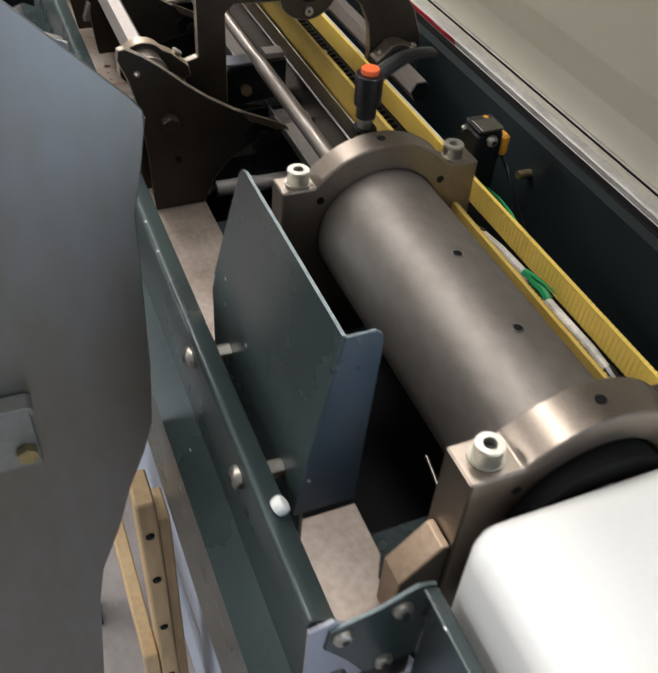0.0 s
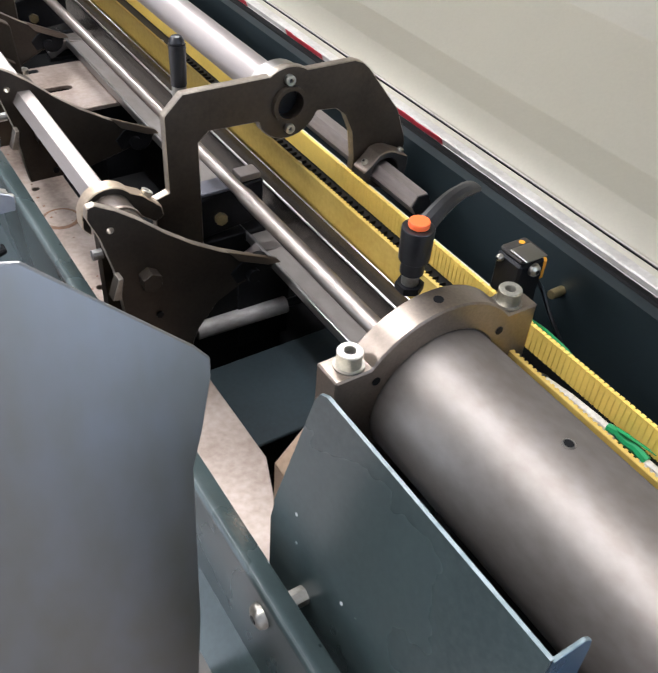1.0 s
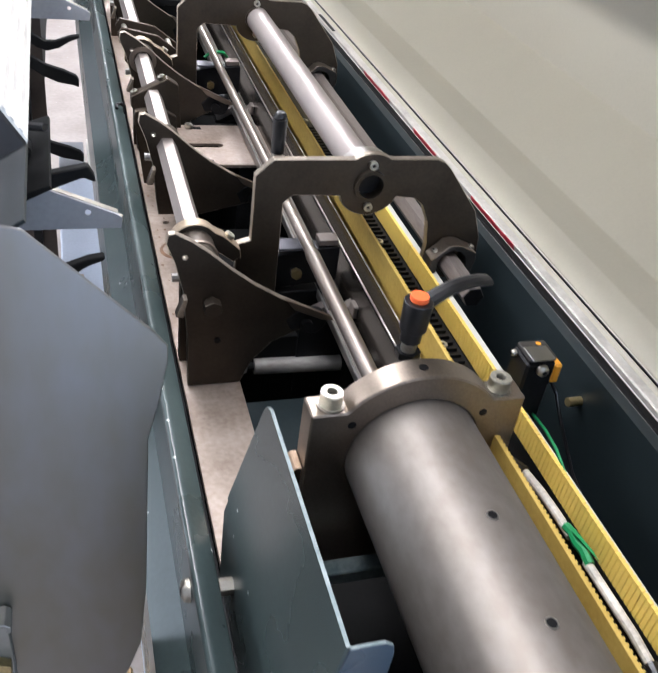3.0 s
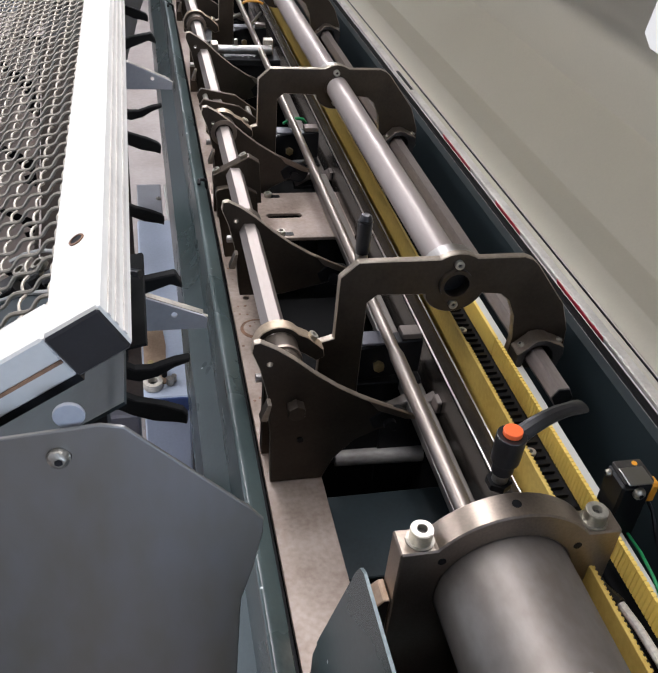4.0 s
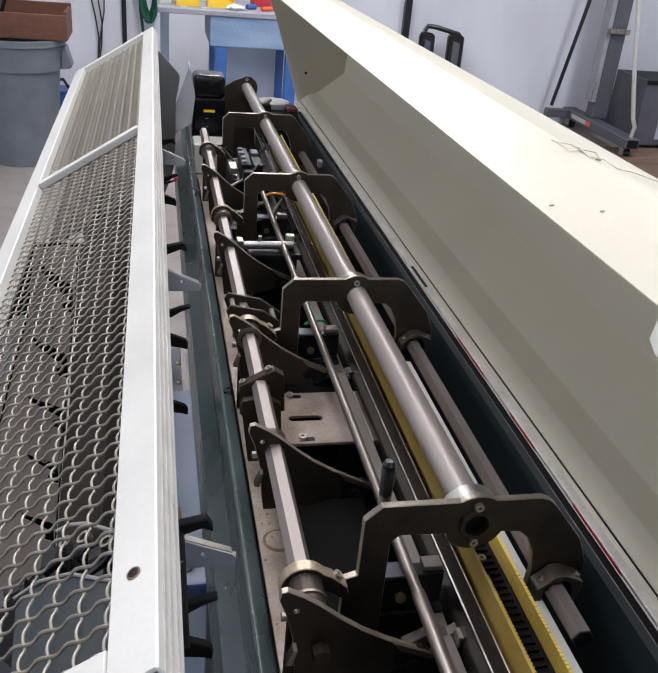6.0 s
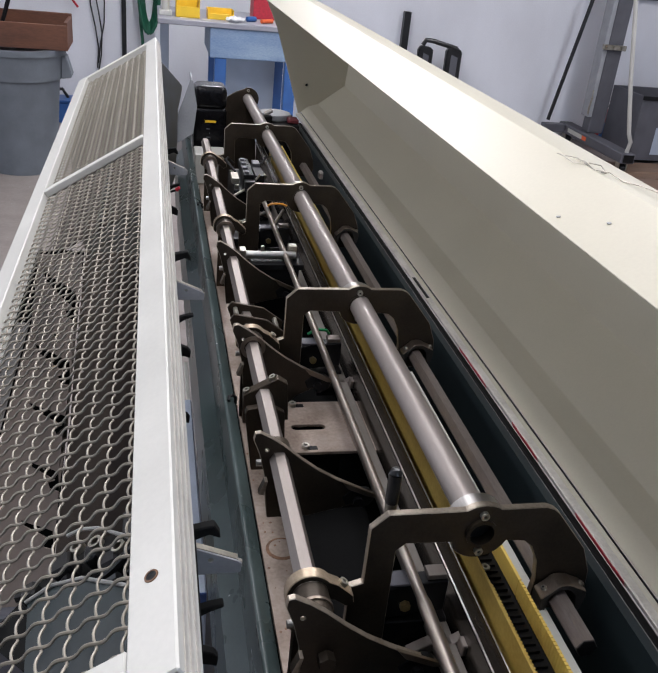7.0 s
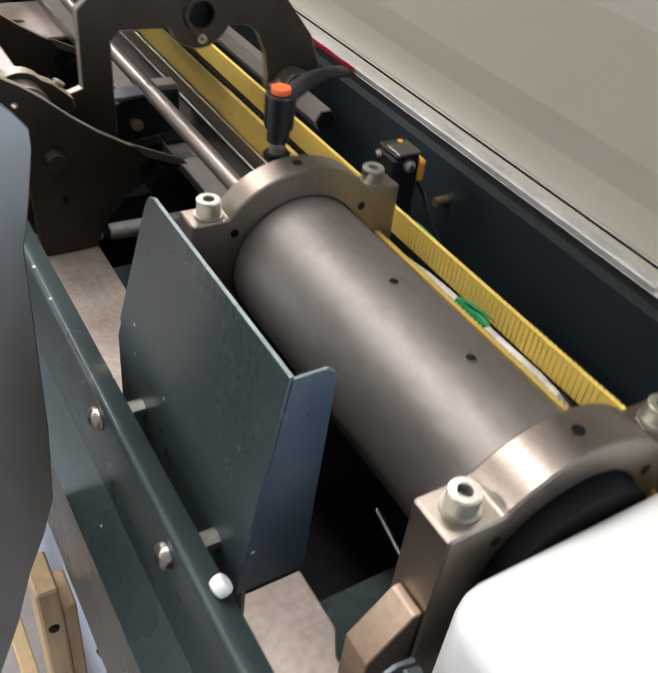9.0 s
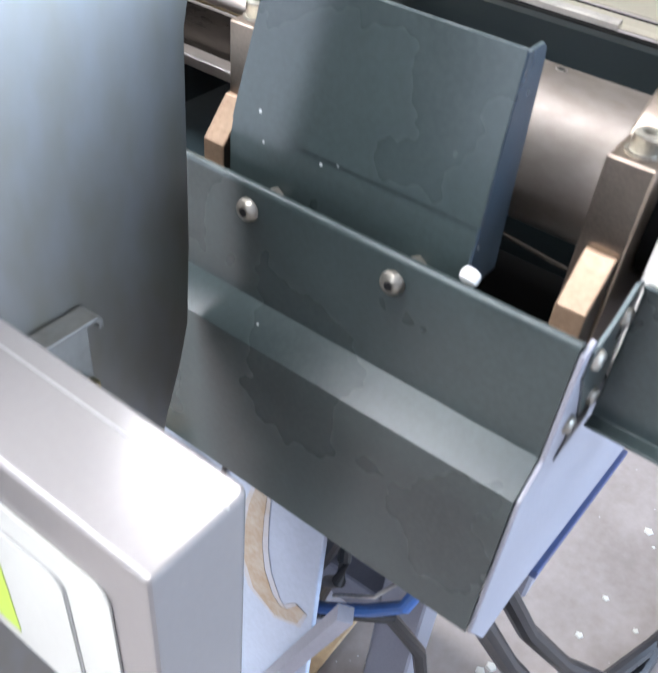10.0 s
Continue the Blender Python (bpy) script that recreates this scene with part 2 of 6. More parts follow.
SHAFTPALE = material("pale_drawn_hexagon", (0.27, 0.235, 0.215), 0.40, 0.55, 0.15, 25, 420, 0.03, second=(0.17, 0.14, 0.125), stretch=(1, 0.2, 1))
for m in (RUBBERSHADE, BLACK):
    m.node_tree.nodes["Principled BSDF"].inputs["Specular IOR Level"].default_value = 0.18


COLLAREDGE = material("tarnished_edge", (0.50, 0.40, 0.29), 0.36, 0.75, 0.16, 26, 320, 0.05)
WARMSTEEL = material("tarnished_tan_steel", (0.46, 0.335, 0.23), 0.42, 0.45, 0.16, 16, 240, 0.05, second=(0.28, 0.19, 0.125))


SOCKET = material("shadowed_socket_steel", (0.06, 0.055, 0.05), 0.5, 0.6, 0.2, 60, 400, 0.03)
MOTORBLACK = material("motor_black", (0.006, 0.006, 0.007), 0.22, 0.0, 0.2, 30, 300, 0.03)
MOTORBLACK.node_tree.nodes["Principled BSDF"].inputs["Specular IOR Level"].default_value = 0.22

HOME = {}


def thing(name, label, category, at=(0, 0, 0), group="", kind=""):
    """A top-level thing: an Empty at its base."""
    ob = new(name)
    ob.location = at
    ob.empty_display_size = 0.02
    HOME[ob] = Vector(at)
    return tagged(ob, label, category, group, kind)


def part(name, bm, mat, parent=None, label="", smooth=True, rim=None, rim_up=-2.0):
    """One mesh object, modelled in world metres, under a thing or a part of one."""
    shift = HOME.get(parent, Vector())
    bmesh.ops.remove_doubles(bm, verts=bm.verts, dist=1e-6)
    bmesh.ops.recalc_face_normals(bm, faces=bm.faces)
    for e in bm.edges:
        if len(e.link_faces) == 2 and e.calc_face_angle(0.0) > 0.42:
            e.smooth = False
    if rim:
        big = max(f.calc_area() for f in bm.faces)
        face_way = next(f.normal.copy() for f in bm.faces if f.calc_area() == big)
    for f in bm.faces:
        f.smooth = smooth
        if rim and abs(f.normal.dot(face_way)) < 0.9 and f.normal.z > rim_up:
            f.material_index = 1
    bmesh.ops.translate(bm, verts=bm.verts, vec=-shift)
    me = bpy.data.meshes.new(name)
    bm.to_mesh(me)
    bm.free()
    me.materials.append(mat)
    if rim:
        me.materials.append(rim)
    ob = new(name, me)
    HOME[ob] = shift
    if smooth:
        even = ob.modifiers.new("flat_faces", "WEIGHTED_NORMAL")
        even.keep_sharp = True
    if parent:
        ob.parent = parent
    if label:
        tagged(ob, label)
    return ob


def single(name, bm, mat, label, category, group="", kind=""):
    return tagged(part(name, bm, mat), label, category, group, kind)


def soften(bm, size, steps=1, least=0.5):
    edges = [e for e in bm.edges if len(e.link_faces) == 2 and e.calc_face_angle(0.0) > least]
    bmesh.ops.bevel(bm, geom=edges, offset=size, segments=steps, profile=0.5, affect="EDGES", clamp_overlap=True)
    return bm


def block(x0, x1, y0, y1, z0, z1, bevel=0.0, steps=1, bm=None):
    own = bmesh.new()
    bmesh.ops.create_cube(own, size=1.0)
    for v in own.verts:
        v.co = Vector(((x0 + x1) / 2 + v.co.x * (x1 - x0), (y0 + y1) / 2 + v.co.y * (y1 - y0), (z0 + z1) / 2 + v.co.z * (z1 - z0)))
    if bevel:
        soften(own, bevel, steps)
    return own if bm is None else absorb(bm, own)


def absorb(bm, other):
    me = bpy.data.meshes.new("scratch")
    other.to_mesh(me)
    other.free()
    bm.from_mesh(me)
    bpy.data.meshes.remove(me)
    return bm


def bar(p, q, r, sides=16, bm=None, r2=None, bevel=0.0, roll=0.0):
    """A round or many-sided bar from p to q."""
    own = bmesh.new()
    p, q = Vector(p), Vector(q)
    bmesh.ops.create_cone(own, cap_ends=True, segments=sides, radius1=r, radius2=r if r2 is None else r2, depth=(q - p).length)
    if bevel:
        rim = [e for e in own.edges if any(len(f.verts) == sides for f in e.link_faces)]
        bmesh.ops.bevel(own, geom=rim, offset=bevel, segments=2, profile=0.5, affect="EDGES")
    turn = (q - p).to_track_quat("Z", "Y").to_matrix().to_4x4() @ Matrix.Rotation(radians(roll), 4, "Z")
    bmesh.ops.transform(own, matrix=Matrix.Translation((p + q) / 2) @ turn, verts=own.verts)
    return own if bm is None else absorb(bm, own)


def ring(p, q, r_out, r_in, sides=28, bm=None):
    """A pipe with open bore from p to q."""
    own = bm if bm is not None else bmesh.new()
    p, q = Vector(p), Vector(q)
    turn = (q - p).to_track_quat("Z", "Y").to_matrix()
    loops = []
    for centre, r in ((p, r_out), (q, r_out), (q, r_in), (p, r_in)):
        loops.append([own.verts.new(centre + turn @ Vector((r * math.cos(a), r * math.sin(a), 0))) for a in (2 * math.pi * k / sides for k in range(sides))])
    for a, b in ((0, 1), (1, 2), (2, 3), (3, 0)):
        for k in range(sides):
            own.faces.new((loops[a][k], loops[a][(k + 1) % sides], loops[b][(k + 1) % sides], loops[b][k]))
    return own


def hose(points, r, sides=8, bm=None):
    """A round cable through points."""
    own = bm if bm is not None else bmesh.new()
    pts = [Vector(p) for p in points]
    before, up = None, Vector((0.13, 0.21, 0.97))
    for i, p in enumerate(pts):
        way = (pts[min(i + 1, len(pts) - 1)] - pts[max(i - 1, 0)]).normalized()
        side = way.cross(up)
        side = side.normalized() if side.length > 1e-4 else way.orthogonal().normalized()
        top = side.cross(way)
        loop = [own.verts.new(p + r * (math.cos(a) * side + math.sin(a) * top)) for a in (2 * math.pi * k / sides for k in range(sides))]
        if before:
            for k in range(sides):
                own.faces.new((before[k], before[(k + 1) % sides], loop[(k + 1) % sides], loop[k]))
        else:
            own.faces.new(loop)
        before = loop
    own.faces.new(before)
    return own


def sag(p, q, drop, n=10):
    """Points of a cable that hangs from p to q."""
    p, q = Vector(p), Vector(q)
    return [p.lerp(q, k / n) - Vector((0, 0, drop * 4 * (k / n) * (1 - k / n))) for k in range(n + 1)]


def plate(outline, thick, lay, holes=(), bevel=0.0):
    """A flat plate from a 2D outline with holes. lay(u, v, w) gives the place; w runs from 0 to thick."""
    own = bmesh.new()
    edges = []
    for loop in (outline, *holes):
        vs = [own.verts.new((u, v, 0)) for u, v in loop]
        edges += [own.edges.new((vs[k], vs[(k + 1) % len(vs)])) for k in range(len(vs))]
    bmesh.ops.triangle_fill(own, use_beauty=True, use_dissolve=True, edges=edges)
    out = bmesh.ops.extrude_face_region(own, geom=own.faces[:])
    bmesh.ops.translate(own, verts=[g for g in out["geom"] if isinstance(g, bmesh.types.BMVert)], vec=(0, 0, thick))
    for v in own.verts:
        v.co = Vector(lay(*v.co))
    bmesh.ops.recalc_face_normals(own, faces=own.faces)
    if bevel:
        soften(own, bevel, 1, 0.7)
    return own


def circle(u, v, r, n=24, start=0.0, end=360.0):
    whole = abs(end - start - 360) < 1e-6
    steps = n if whole else n + 1
    return [(u + r * math.cos(radians(start + (end - start) * k / n)), v + r * math.sin(radians(start + (end - start) * k / n))) for k in range(steps)]


def upright(y):
    """Lay a plate of (x, z) across the machine, from y on."""
    return lambda u, v, w: (u, y + w, v)


def flat(z):
    return lambda u, v, w: (u, v, z + w)


def along(x):
    return lambda u, v, w: (x + w, u, v)


def sheet(profile, thick, y0, y1, bevel=0.0):
    """Folded sheet metal: an open (x, z) profile with thickness, drawn from y0 to y1."""
    pts = [Vector(p) for p in profile]
    other = []
    for i, p in enumerate(pts):
        a = (p - pts[i - 1]).normalized() if i else (pts[1] - p).normalized()
        b = (pts[i + 1] - p).normalized() if i < len(pts) - 1 else a
        n = Vector((-a.y - b.y, a.x + b.x))
        n = n.normalized() / max(0.5, n.normalized().dot(Vector((-a.y, a.x))))
        other.append(p + n * thick)
    own = bmesh.new()
    rows = [[own.verts.new((p.x, y, p.y)) for p in [*pts, *reversed(other)]] for y in (y0, y1)]
    n, m = len(rows[0]), len(pts)
    for k in range(n):
        own.faces.new((rows[0][k], rows[0][(k + 1) % n], rows[1][(k + 1) % n], rows[1][k]))
    for row in rows:
        for k in range(m - 1):
            own.faces.new((row[k], row[k + 1], row[n - 2 - k], row[n - 1 - k]))
    bmesh.ops.recalc_face_normals(own, faces=own.faces)
    if bevel:
        soften(own, bevel, 1, 0.3)
    return own


def cap_screw(parent, x, y, z, r=0.009, h=0.016, way=(0, 0, 1), mat=None):
    """A socket head cap screw: head, socket rim and dark socket."""
    w = Vector(way).normalized()
    base = Vector((x, y, z))
    head_mesh = bar(base, base + w * h * 0.55, r, 24)
    ring(base + w * h * 0.55, base + w * h * 0.94, r, r * 0.46, 24, head_mesh)
    ring(base + w * h * 0.94, base + w * h, r * 0.93, r * 0.50, 24, head_mesh)
    head = part("screw_head", head_mesh, mat or CAPZINC, parent)
    part("socket", bar(base + w * h * 0.552, base + w * h * 0.62, r * 0.47, 6), SOCKET, head, "dark hexagon socket")
    return head


def button_screw(parent, x, y, z, r=0.007, h=0.004, way=(0, 0, 1), mat=None):
    """A domed button screw with a small socket."""
    w = Vector(way).normalized()
    base = Vector((x, y, z))
    bm = bar(base, base + w * h * 0.35, r, 18)
    bar(base + w * h * 0.35, base + w * h * 0.75, r, 18, bm, r * 0.88)
    bar(base + w * h * 0.75, base + w * h, r * 0.88, 18, bm, r * 0.5)
    head = part("screw_head", bm, mat or ZINC, parent)
    part("socket", bar(base + w * h * 0.8, base + w * (h + 0.0003), r * 0.38, 6), BLACK, head, "dark hexagon socket")
    return head


# ---- the room ----
def room_wall(name, x0, x1, y0, y1):
    single(name, block(x0, x1, y0, y1, 0, 3.0), WALL, "smooth off-white painted workshop wall", "wall", kind="structure")


single("floor", block(-6, 6, -6, 6.9, -0.12, 0.0), CONCRETE, "stained grey concrete workshop floor", "floor", kind="structure")
single("ceiling", block(-4, 6, -4, 6.9, 3.0, 3.1), CEIL, "plain white workshop ceiling", "ceiling", kind="structure")
chips = bmesh.new()
dice = random.Random(7)
for k in range(90):
    x, y, r = dice.uniform(0.15, 1.6), dice.uniform(-1.0, 0.1), dice.uniform(0.003, 0.010)
    turn = dice.uniform(0, 6.28)
    bar((x, y, 0.0002), (x, y, 0.0004 + 0.25 * r), r, 5, chips, 0.7 * r, 0.0, turn)
single("floor_debris", chips, LABELWHITE, "pale chips and swarf scattered on the concrete floor", "debris", kind="stuff")
room_wall("wall_north", -4, 6, 6.6, 6.75)
single("wall_south", plate([(-4, 0), (6, 0), (6, 3), (-4, 3)], 0.15, upright(-3.75), [[(0.25, 0.02), (2.75, 0.02), (2.75, 1.90), (0.25, 1.90)]]), WALL, "off-white painted workshop wall with an open doorway", "wall", kind="structure")
single("wall_west", plate([(-3.595, 0), (6.6, 0), (6.6, 3), (-3.595, 3)], 0.15, along(-3.75), [[(0.75, 0.02), (3.05, 0.02), (3.05, 2.0), (0.75, 2.0)]]), WALL, "off-white painted workshop wall with an open doorway", "wall", kind="structure")
room_wall("wall_east", 5.2, 5.35, -3.45, 6.6)

# ---- machine bed ----
Y0, Y1 = -0.299, 2.28
bed = thing("bar_feeder_bed", "dark green enamelled steel trough of a bar feeder", "machine bed", (0.07, 1.0, 0.70))
front = part("front_panel", sheet([(-0.089, 0.905), (-0.089, 0.930), (-0.0905, 0.9325), (-0.0990, 0.9395), (-0.1006, 0.9406), (-0.1022, 0.9414), (-0.1037, 0.9416), (-0.1049, 0.9411), (-0.1057, 0.9401), (-0.1061, 0.9388), (-0.1062, 0.9370), (-0.1062, 0.8595), (-0.127, 0.841), (-0.127, 0.7025), (-0.126, 0.7015), (-0.1255, 0.7015)], 0.0025, Y0, Y1, 0), GREEN, bed, "glossy dark green folded front panel")
for y in (-0.089, -0.193):
    button_screw(front, -0.1065, y, 0.925, 0.0075, 0.0055, (-1, 0, 0))
for y in (0.645, 1.48):
    part("wire_hook", hose([(-0.0885, y, 0.930), (-0.0890, y, 0.940), (-0.0935, y - 0.002, 0.9445), (-0.0985, y - 0.006, 0.9448), (-0.0990, y - 0.012, 0.9420)], 0.0022, 8), BLACK, front, "small black hook over the panel edge")
part("bottom_lip", block(-0.1245, -0.100, Y0 + 0.004, Y1, 0.7005, 0.7030), GREENDARK, bed, "lip under the front panel, its green darkened for shade")
# The floor's black is the trough's shade, set as its colour.
part("trough_floor", block(-0.085, 0.248, Y0, Y1, 0.722, 0.728), RUBBERSHADE, bed, "trough floor coloured black for the shade down there")
part("back_wall", sheet([(0.250, 0.728), (0.250, 0.9530), (0.2570, 0.9538)], 0.003, Y0 - 0.3, Y1, 0), GREENDARK, bed, "inner back wall, its green darkened for shade")
part("gasket", block(0.2575, 0.2672, Y0 - 0.3, Y1, 0.9545, 0.9580, 0.002), RUBBERSHADE, bed, "black rubber sealing strip")
# long ledge of oily plate beside the front panel, and its near end piece
part("ledge_plate", plate([(-0.0700, -0.030), (-0.052, -0.030), (-0.015, 0.068), (-0.015, 2.02), (-0.0700, 2.02)], 0.006, flat(0.833), [circle(-0.05, 0.325, 0.004, 12), circle(-0.05, 0.52, 0.004, 12)], 0.0006), TAN, bed, "oil-stained bare steel ledge")
part("ledge_plate", plate([(-0.0845, -0.290), (-0.0400, -0.290), (-0.0370, -0.254), (-0.0290, -0.240), (-0.0290, -0.199), (-0.0845, -0.199)], 0.030, flat(0.839), (), 0.0008), TAN, bed, "oil-stained bare steel end plate")
# Black block fills the dark gap between panel and ledge.
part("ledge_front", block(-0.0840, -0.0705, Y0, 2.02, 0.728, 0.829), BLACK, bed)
part("cross_plate", plate([(-0.014, 0.098), (0.245, 0.098), (0.245, 0.197), (-0.014, 0.197)], 0.004, flat(0.812), (), 0.001), PLATEGREEN, bed, "blue-green cross plate")
part("cross_bar", block(-0.028, 0.060, -0.046, -0.032, 0.844, 0.857, 0.001), GREENEDGE, bed, "pale green cross bar")
part("low_sheet", block(-0.020, 0.060, -0.275, -0.190, 0.802, 0.806, 0.001), GREEN, bed)
# Boxes are black to paint the darkness between the yokes.
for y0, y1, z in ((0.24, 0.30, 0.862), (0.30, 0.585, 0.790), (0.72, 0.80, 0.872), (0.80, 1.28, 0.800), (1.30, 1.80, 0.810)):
    part("cross_box", block(-0.012, 0.098, y0, y1, 0.728, z, 0.001), RUBBERSHADE, bed, "cross box coloured black for the deep trough shade")
# near end: bolted end plate and the side sheet that runs on past it
part("end_plate_lower", plate([(-0.1255, 0.703), (-0.076, 0.625), (-0.013, 0.612), (0.350, 0.468), (0.350, 0.842), (-0.030, 0.842), (-0.060, 0.905), (-0.092, 0.938), (-0.106, 0.936), (-0.106, 0.858), (-0.1255, 0.8405)], 0.003, upright(Y0 - 0.0035), [], 0.0006), CABINET, bed, "pale grey-lilac end sheet")
part("edge_trim", plate([(0.025, 0.5965), (0.350, 0.4675), (0.350, 0.457), (0.025, 0.586)], 0.010, upright(Y0 - 0.009), [], 0.001), NAVY, bed, "dark blue edge trim")
part("black_slot", plate([(-0.086, 0.842), (-0.066, 0.872), (-0.052, 0.872), (-0.040, 0.866), (-0.040, 0.843)], 0.0006, upright(Y0 - 0.0045), [], 0), BLACK, bed, "black gap in the end sheet")
endplate = part("end_plate", plate([(-0.095, 0.9325), (-0.097, 0.915), (-0.083, 0.893), (-0.070, 0.868), (-0.036, 0.868), (-0.036, 0.944), (-0.047, 0.948), (-0.068, 0.938)], 0.0025, upright(Y0 - 0.0052), [], 0.0004), GREEN, bed, rim=GREENEDGE, rim_up=0.3)
for x, z in ((-0.0546, 0.9313), (-0.0872, 0.9236), (-0.0593, 0.8763), (-0.0867, 0.8741)):
    button_screw(endplate, x, Y0 - (0.0036 if z < 0.875 else 0.0052), z, 0.0060, 0.0040, (0, -1, 0))
part("side_sheet", sheet([(-0.050, 0.843), (-0.036, 0.843), (-0.036, 0.944), (-0.045, 0.948)], 0.0025, Y0 - 0.105, Y0 - 0.0066, 0.0008), GREEN, bed)

# ---- stand below the bed ----
stand = thing("machine_stand", "pale grey sheet-metal stand under the machine bed", "stand", (0.10, 1.0, 0.0))
part("front_sheet", block(-0.097, -0.090, -0.165, 0.62, 0.06, 0.6985, 0.001), PALEBLUE, stand, "pale blue-grey front sheet with stains")
run = [(-0.103, 0.665, 0.006), (-0.097, 0.625, 0.009), (-0.0945, 0.585, 0.011), (-0.097, 0.548, 0.013), (-0.108, 0.515, 0.014), (-0.126, 0.500, 0.012), (-0.143, 0.508, 0.009), (-0.152, 0.530, 0.005)]
for grow, lift, m in ((1.5, 0.0004, STAIN), (0.95, 0.0010, STAINCORE)):
    rim_out, rim_in = [], []
    for (u0, v0, _), (u, v, r), (u1, v1, _) in zip(run[:1] + run, run, run[1:] + run[-1:]):
        side = Vector((v1 - v0, u0 - u1)).normalized() * r * grow
        rim_out.append((u + side.x, v + side.y))
        rim_in.append((u - side.x, v - side.y))
    part("rust_stain", plate(rim_out + rim_in[::-1], 0.0003, lambda u, v, w, lift=lift: (-0.0972 - lift - w, u, v)), m, stand, "brown run stain")
part("brace", hose([(-0.105, -0.200, 0.585), (-0.105, -0.150, 0.440), (-0.105, -0.110, 0.32), (-0.105, -0.05, 0.14), (-0.105, -0.02, 0.05)], 0.010, 4), CABINET, stand, "pale diagonal brace")
part("rear_panel", block(0.20, 0.33, -0.285, 2.2, 0.30, 0.699, 0.004), CABINET, stand)
for y in (-0.20, 1.0, 2.1):
    part("leg", block(0.10, 0.16, y, y + 0.06, 0.0, 0.721, 0.003), CABINET, stand)
part("rail", block(0.11, 0.15, -0.14, 2.1, 0.20, 0.26, 0.003), CABINET, stand)

# ---- guide tube in its two bearing blocks ----
CX, CZ, CR = 0.065, 0.943, 0.0505
guide = thing("guide_tube", "large satin steel guide tube clamped in two bearing blocks", "machine tube", (CX, -0.13, 0.86))
tube_mesh = bmesh.new()
ring((CX, -0.268, CZ), (CX, 0.002, CZ), CR, CR - 0.012, 96, tube_mesh)
barrel = part("barrel", tube_mesh, TUBESTEEL, guide, "satin grey steel barrel with worn patches")
for y in (-0.118, -0.193):
    n = Vector((math.sin(radians(4)), 0, math.cos(radians(4))))
    c = Vector((CX, y, CZ)) + n * CR
    part("drilled_hole", bar(c - n * 0.004, c + n * 0.0003, 0.0031, 14), BLACK, barrel, "small dark drilled hole")
    part("hole_rim", ring(c - n * 0.002, c + n * 0.0005, 0.0040, 0.0031, 16), BRIGHT, barrel)


def bearing_block(y0, y1, ear=0.988):
    ro = 0.0715
    a = math.degrees(math.asin((ear - CZ) / ro))
    outline = [(-0.016, 0.80), (-0.016, ear), *circle(CX, CZ, ro, 28, 180 - a, a), (0.146, ear), (0.146, 0.80)]
    body = part("bearing_block", plate(outline, y1 - y0, upright(y0), [circle(CX, CZ, CR + 0.0004, 48)], 0.0012), FLANGE, guide, "brownish machined bearing block")
    for x in (0.0, 0.128):
        cap_screw(body, x, (y0 + y1) / 2, ear + 0.0005, 0.0080, 0.0115)
        part("washer", ring((x, (y0 + y1) / 2, ear), (x, (y0 + y1) / 2, ear + 0.0013), 0.0100, 0.006, 20), ZINC, body)
    for x, z in ((0.014, 0.977), (0.114, 0.977)):
        part("drilled_hole", bar((x, y0 - 0.0004, z), (x, y0 + 0.004, z), 0.0031, 14), BLACK, body, "small dark drilled hole")
    c = (CX - 0.001, (y0 + y1) / 2, CZ + ro)
    part("drilled_hole", bar((c[0], c[1], c[2] - 0.004), (c[0], c[1], c[2] + 0.0005), 0.0034, 14), BLACK, body, "small dark drilled hole")
    # Dark front and tan edges also carry the overhead light as colour.
    part("foot", plate([(-0.0165, 0.80), (-0.0165, 0.938), (-0.021, 0.938), (-0.044, 0.912), (-0.044, 0.80)], 0.019, upright(y0 + 0.002), (), 0.0008), LEVERPLATE, body, "chamfered tarnished steel foot, front face darkened for shade", rim=WARMSTEEL)
    return body


bearing_block(-0.2855, -0.2580, 0.9935)
bearing_block(-0.0135, 0.0085)

# ---- white rounded housing at the near end ----
hb = block(-0.0275, 0.30, -0.43, -0.297, 0.845, 0.989)
soften(hb, 0.022, 5)
housing = thing("nose_housing", "white painted housing with rounded edges at the tube end", "machine housing", (0.14, -0.36, 0.845))
part("shell", hb, HOUSING, housing)
# Added ring, black to give the shadow between block and housing.
part("collar", ring((CX, -0.2965, CZ), (CX, -0.280, CZ), 0.0495, 0.030, 48), RUBBERSHADE, housing, "black ring standing for the shadow behind the housing")

# ---- green deflector sheet ----
deflector = thing("deflector_sheet", "dark green bent deflector sheet on two spacers", "sheet", (-0.075, -0.14, 0.90))
slope = lambda u, v, w: (-0.060 - (1.050 - v) * 0.178 - w, u, v)
part("face", plate([(-0.2188, 1.050), (-0.069, 1.050), (-0.0635, 1.0475), (-0.0610, 1.042), (-0.0500, 0.960), (-0.2230, 0.960)], 0.002, slope, (), 0), GREEN, deflector, rim=GREENEDGE, rim_up=0.3)
part("lower_fold", sheet([(-0.0748, 0.9600), (-0.0776, 0.948), (-0.0776, 0.880)], -0.002, -0.2230, -0.0500, 0), GREEN, deflector)
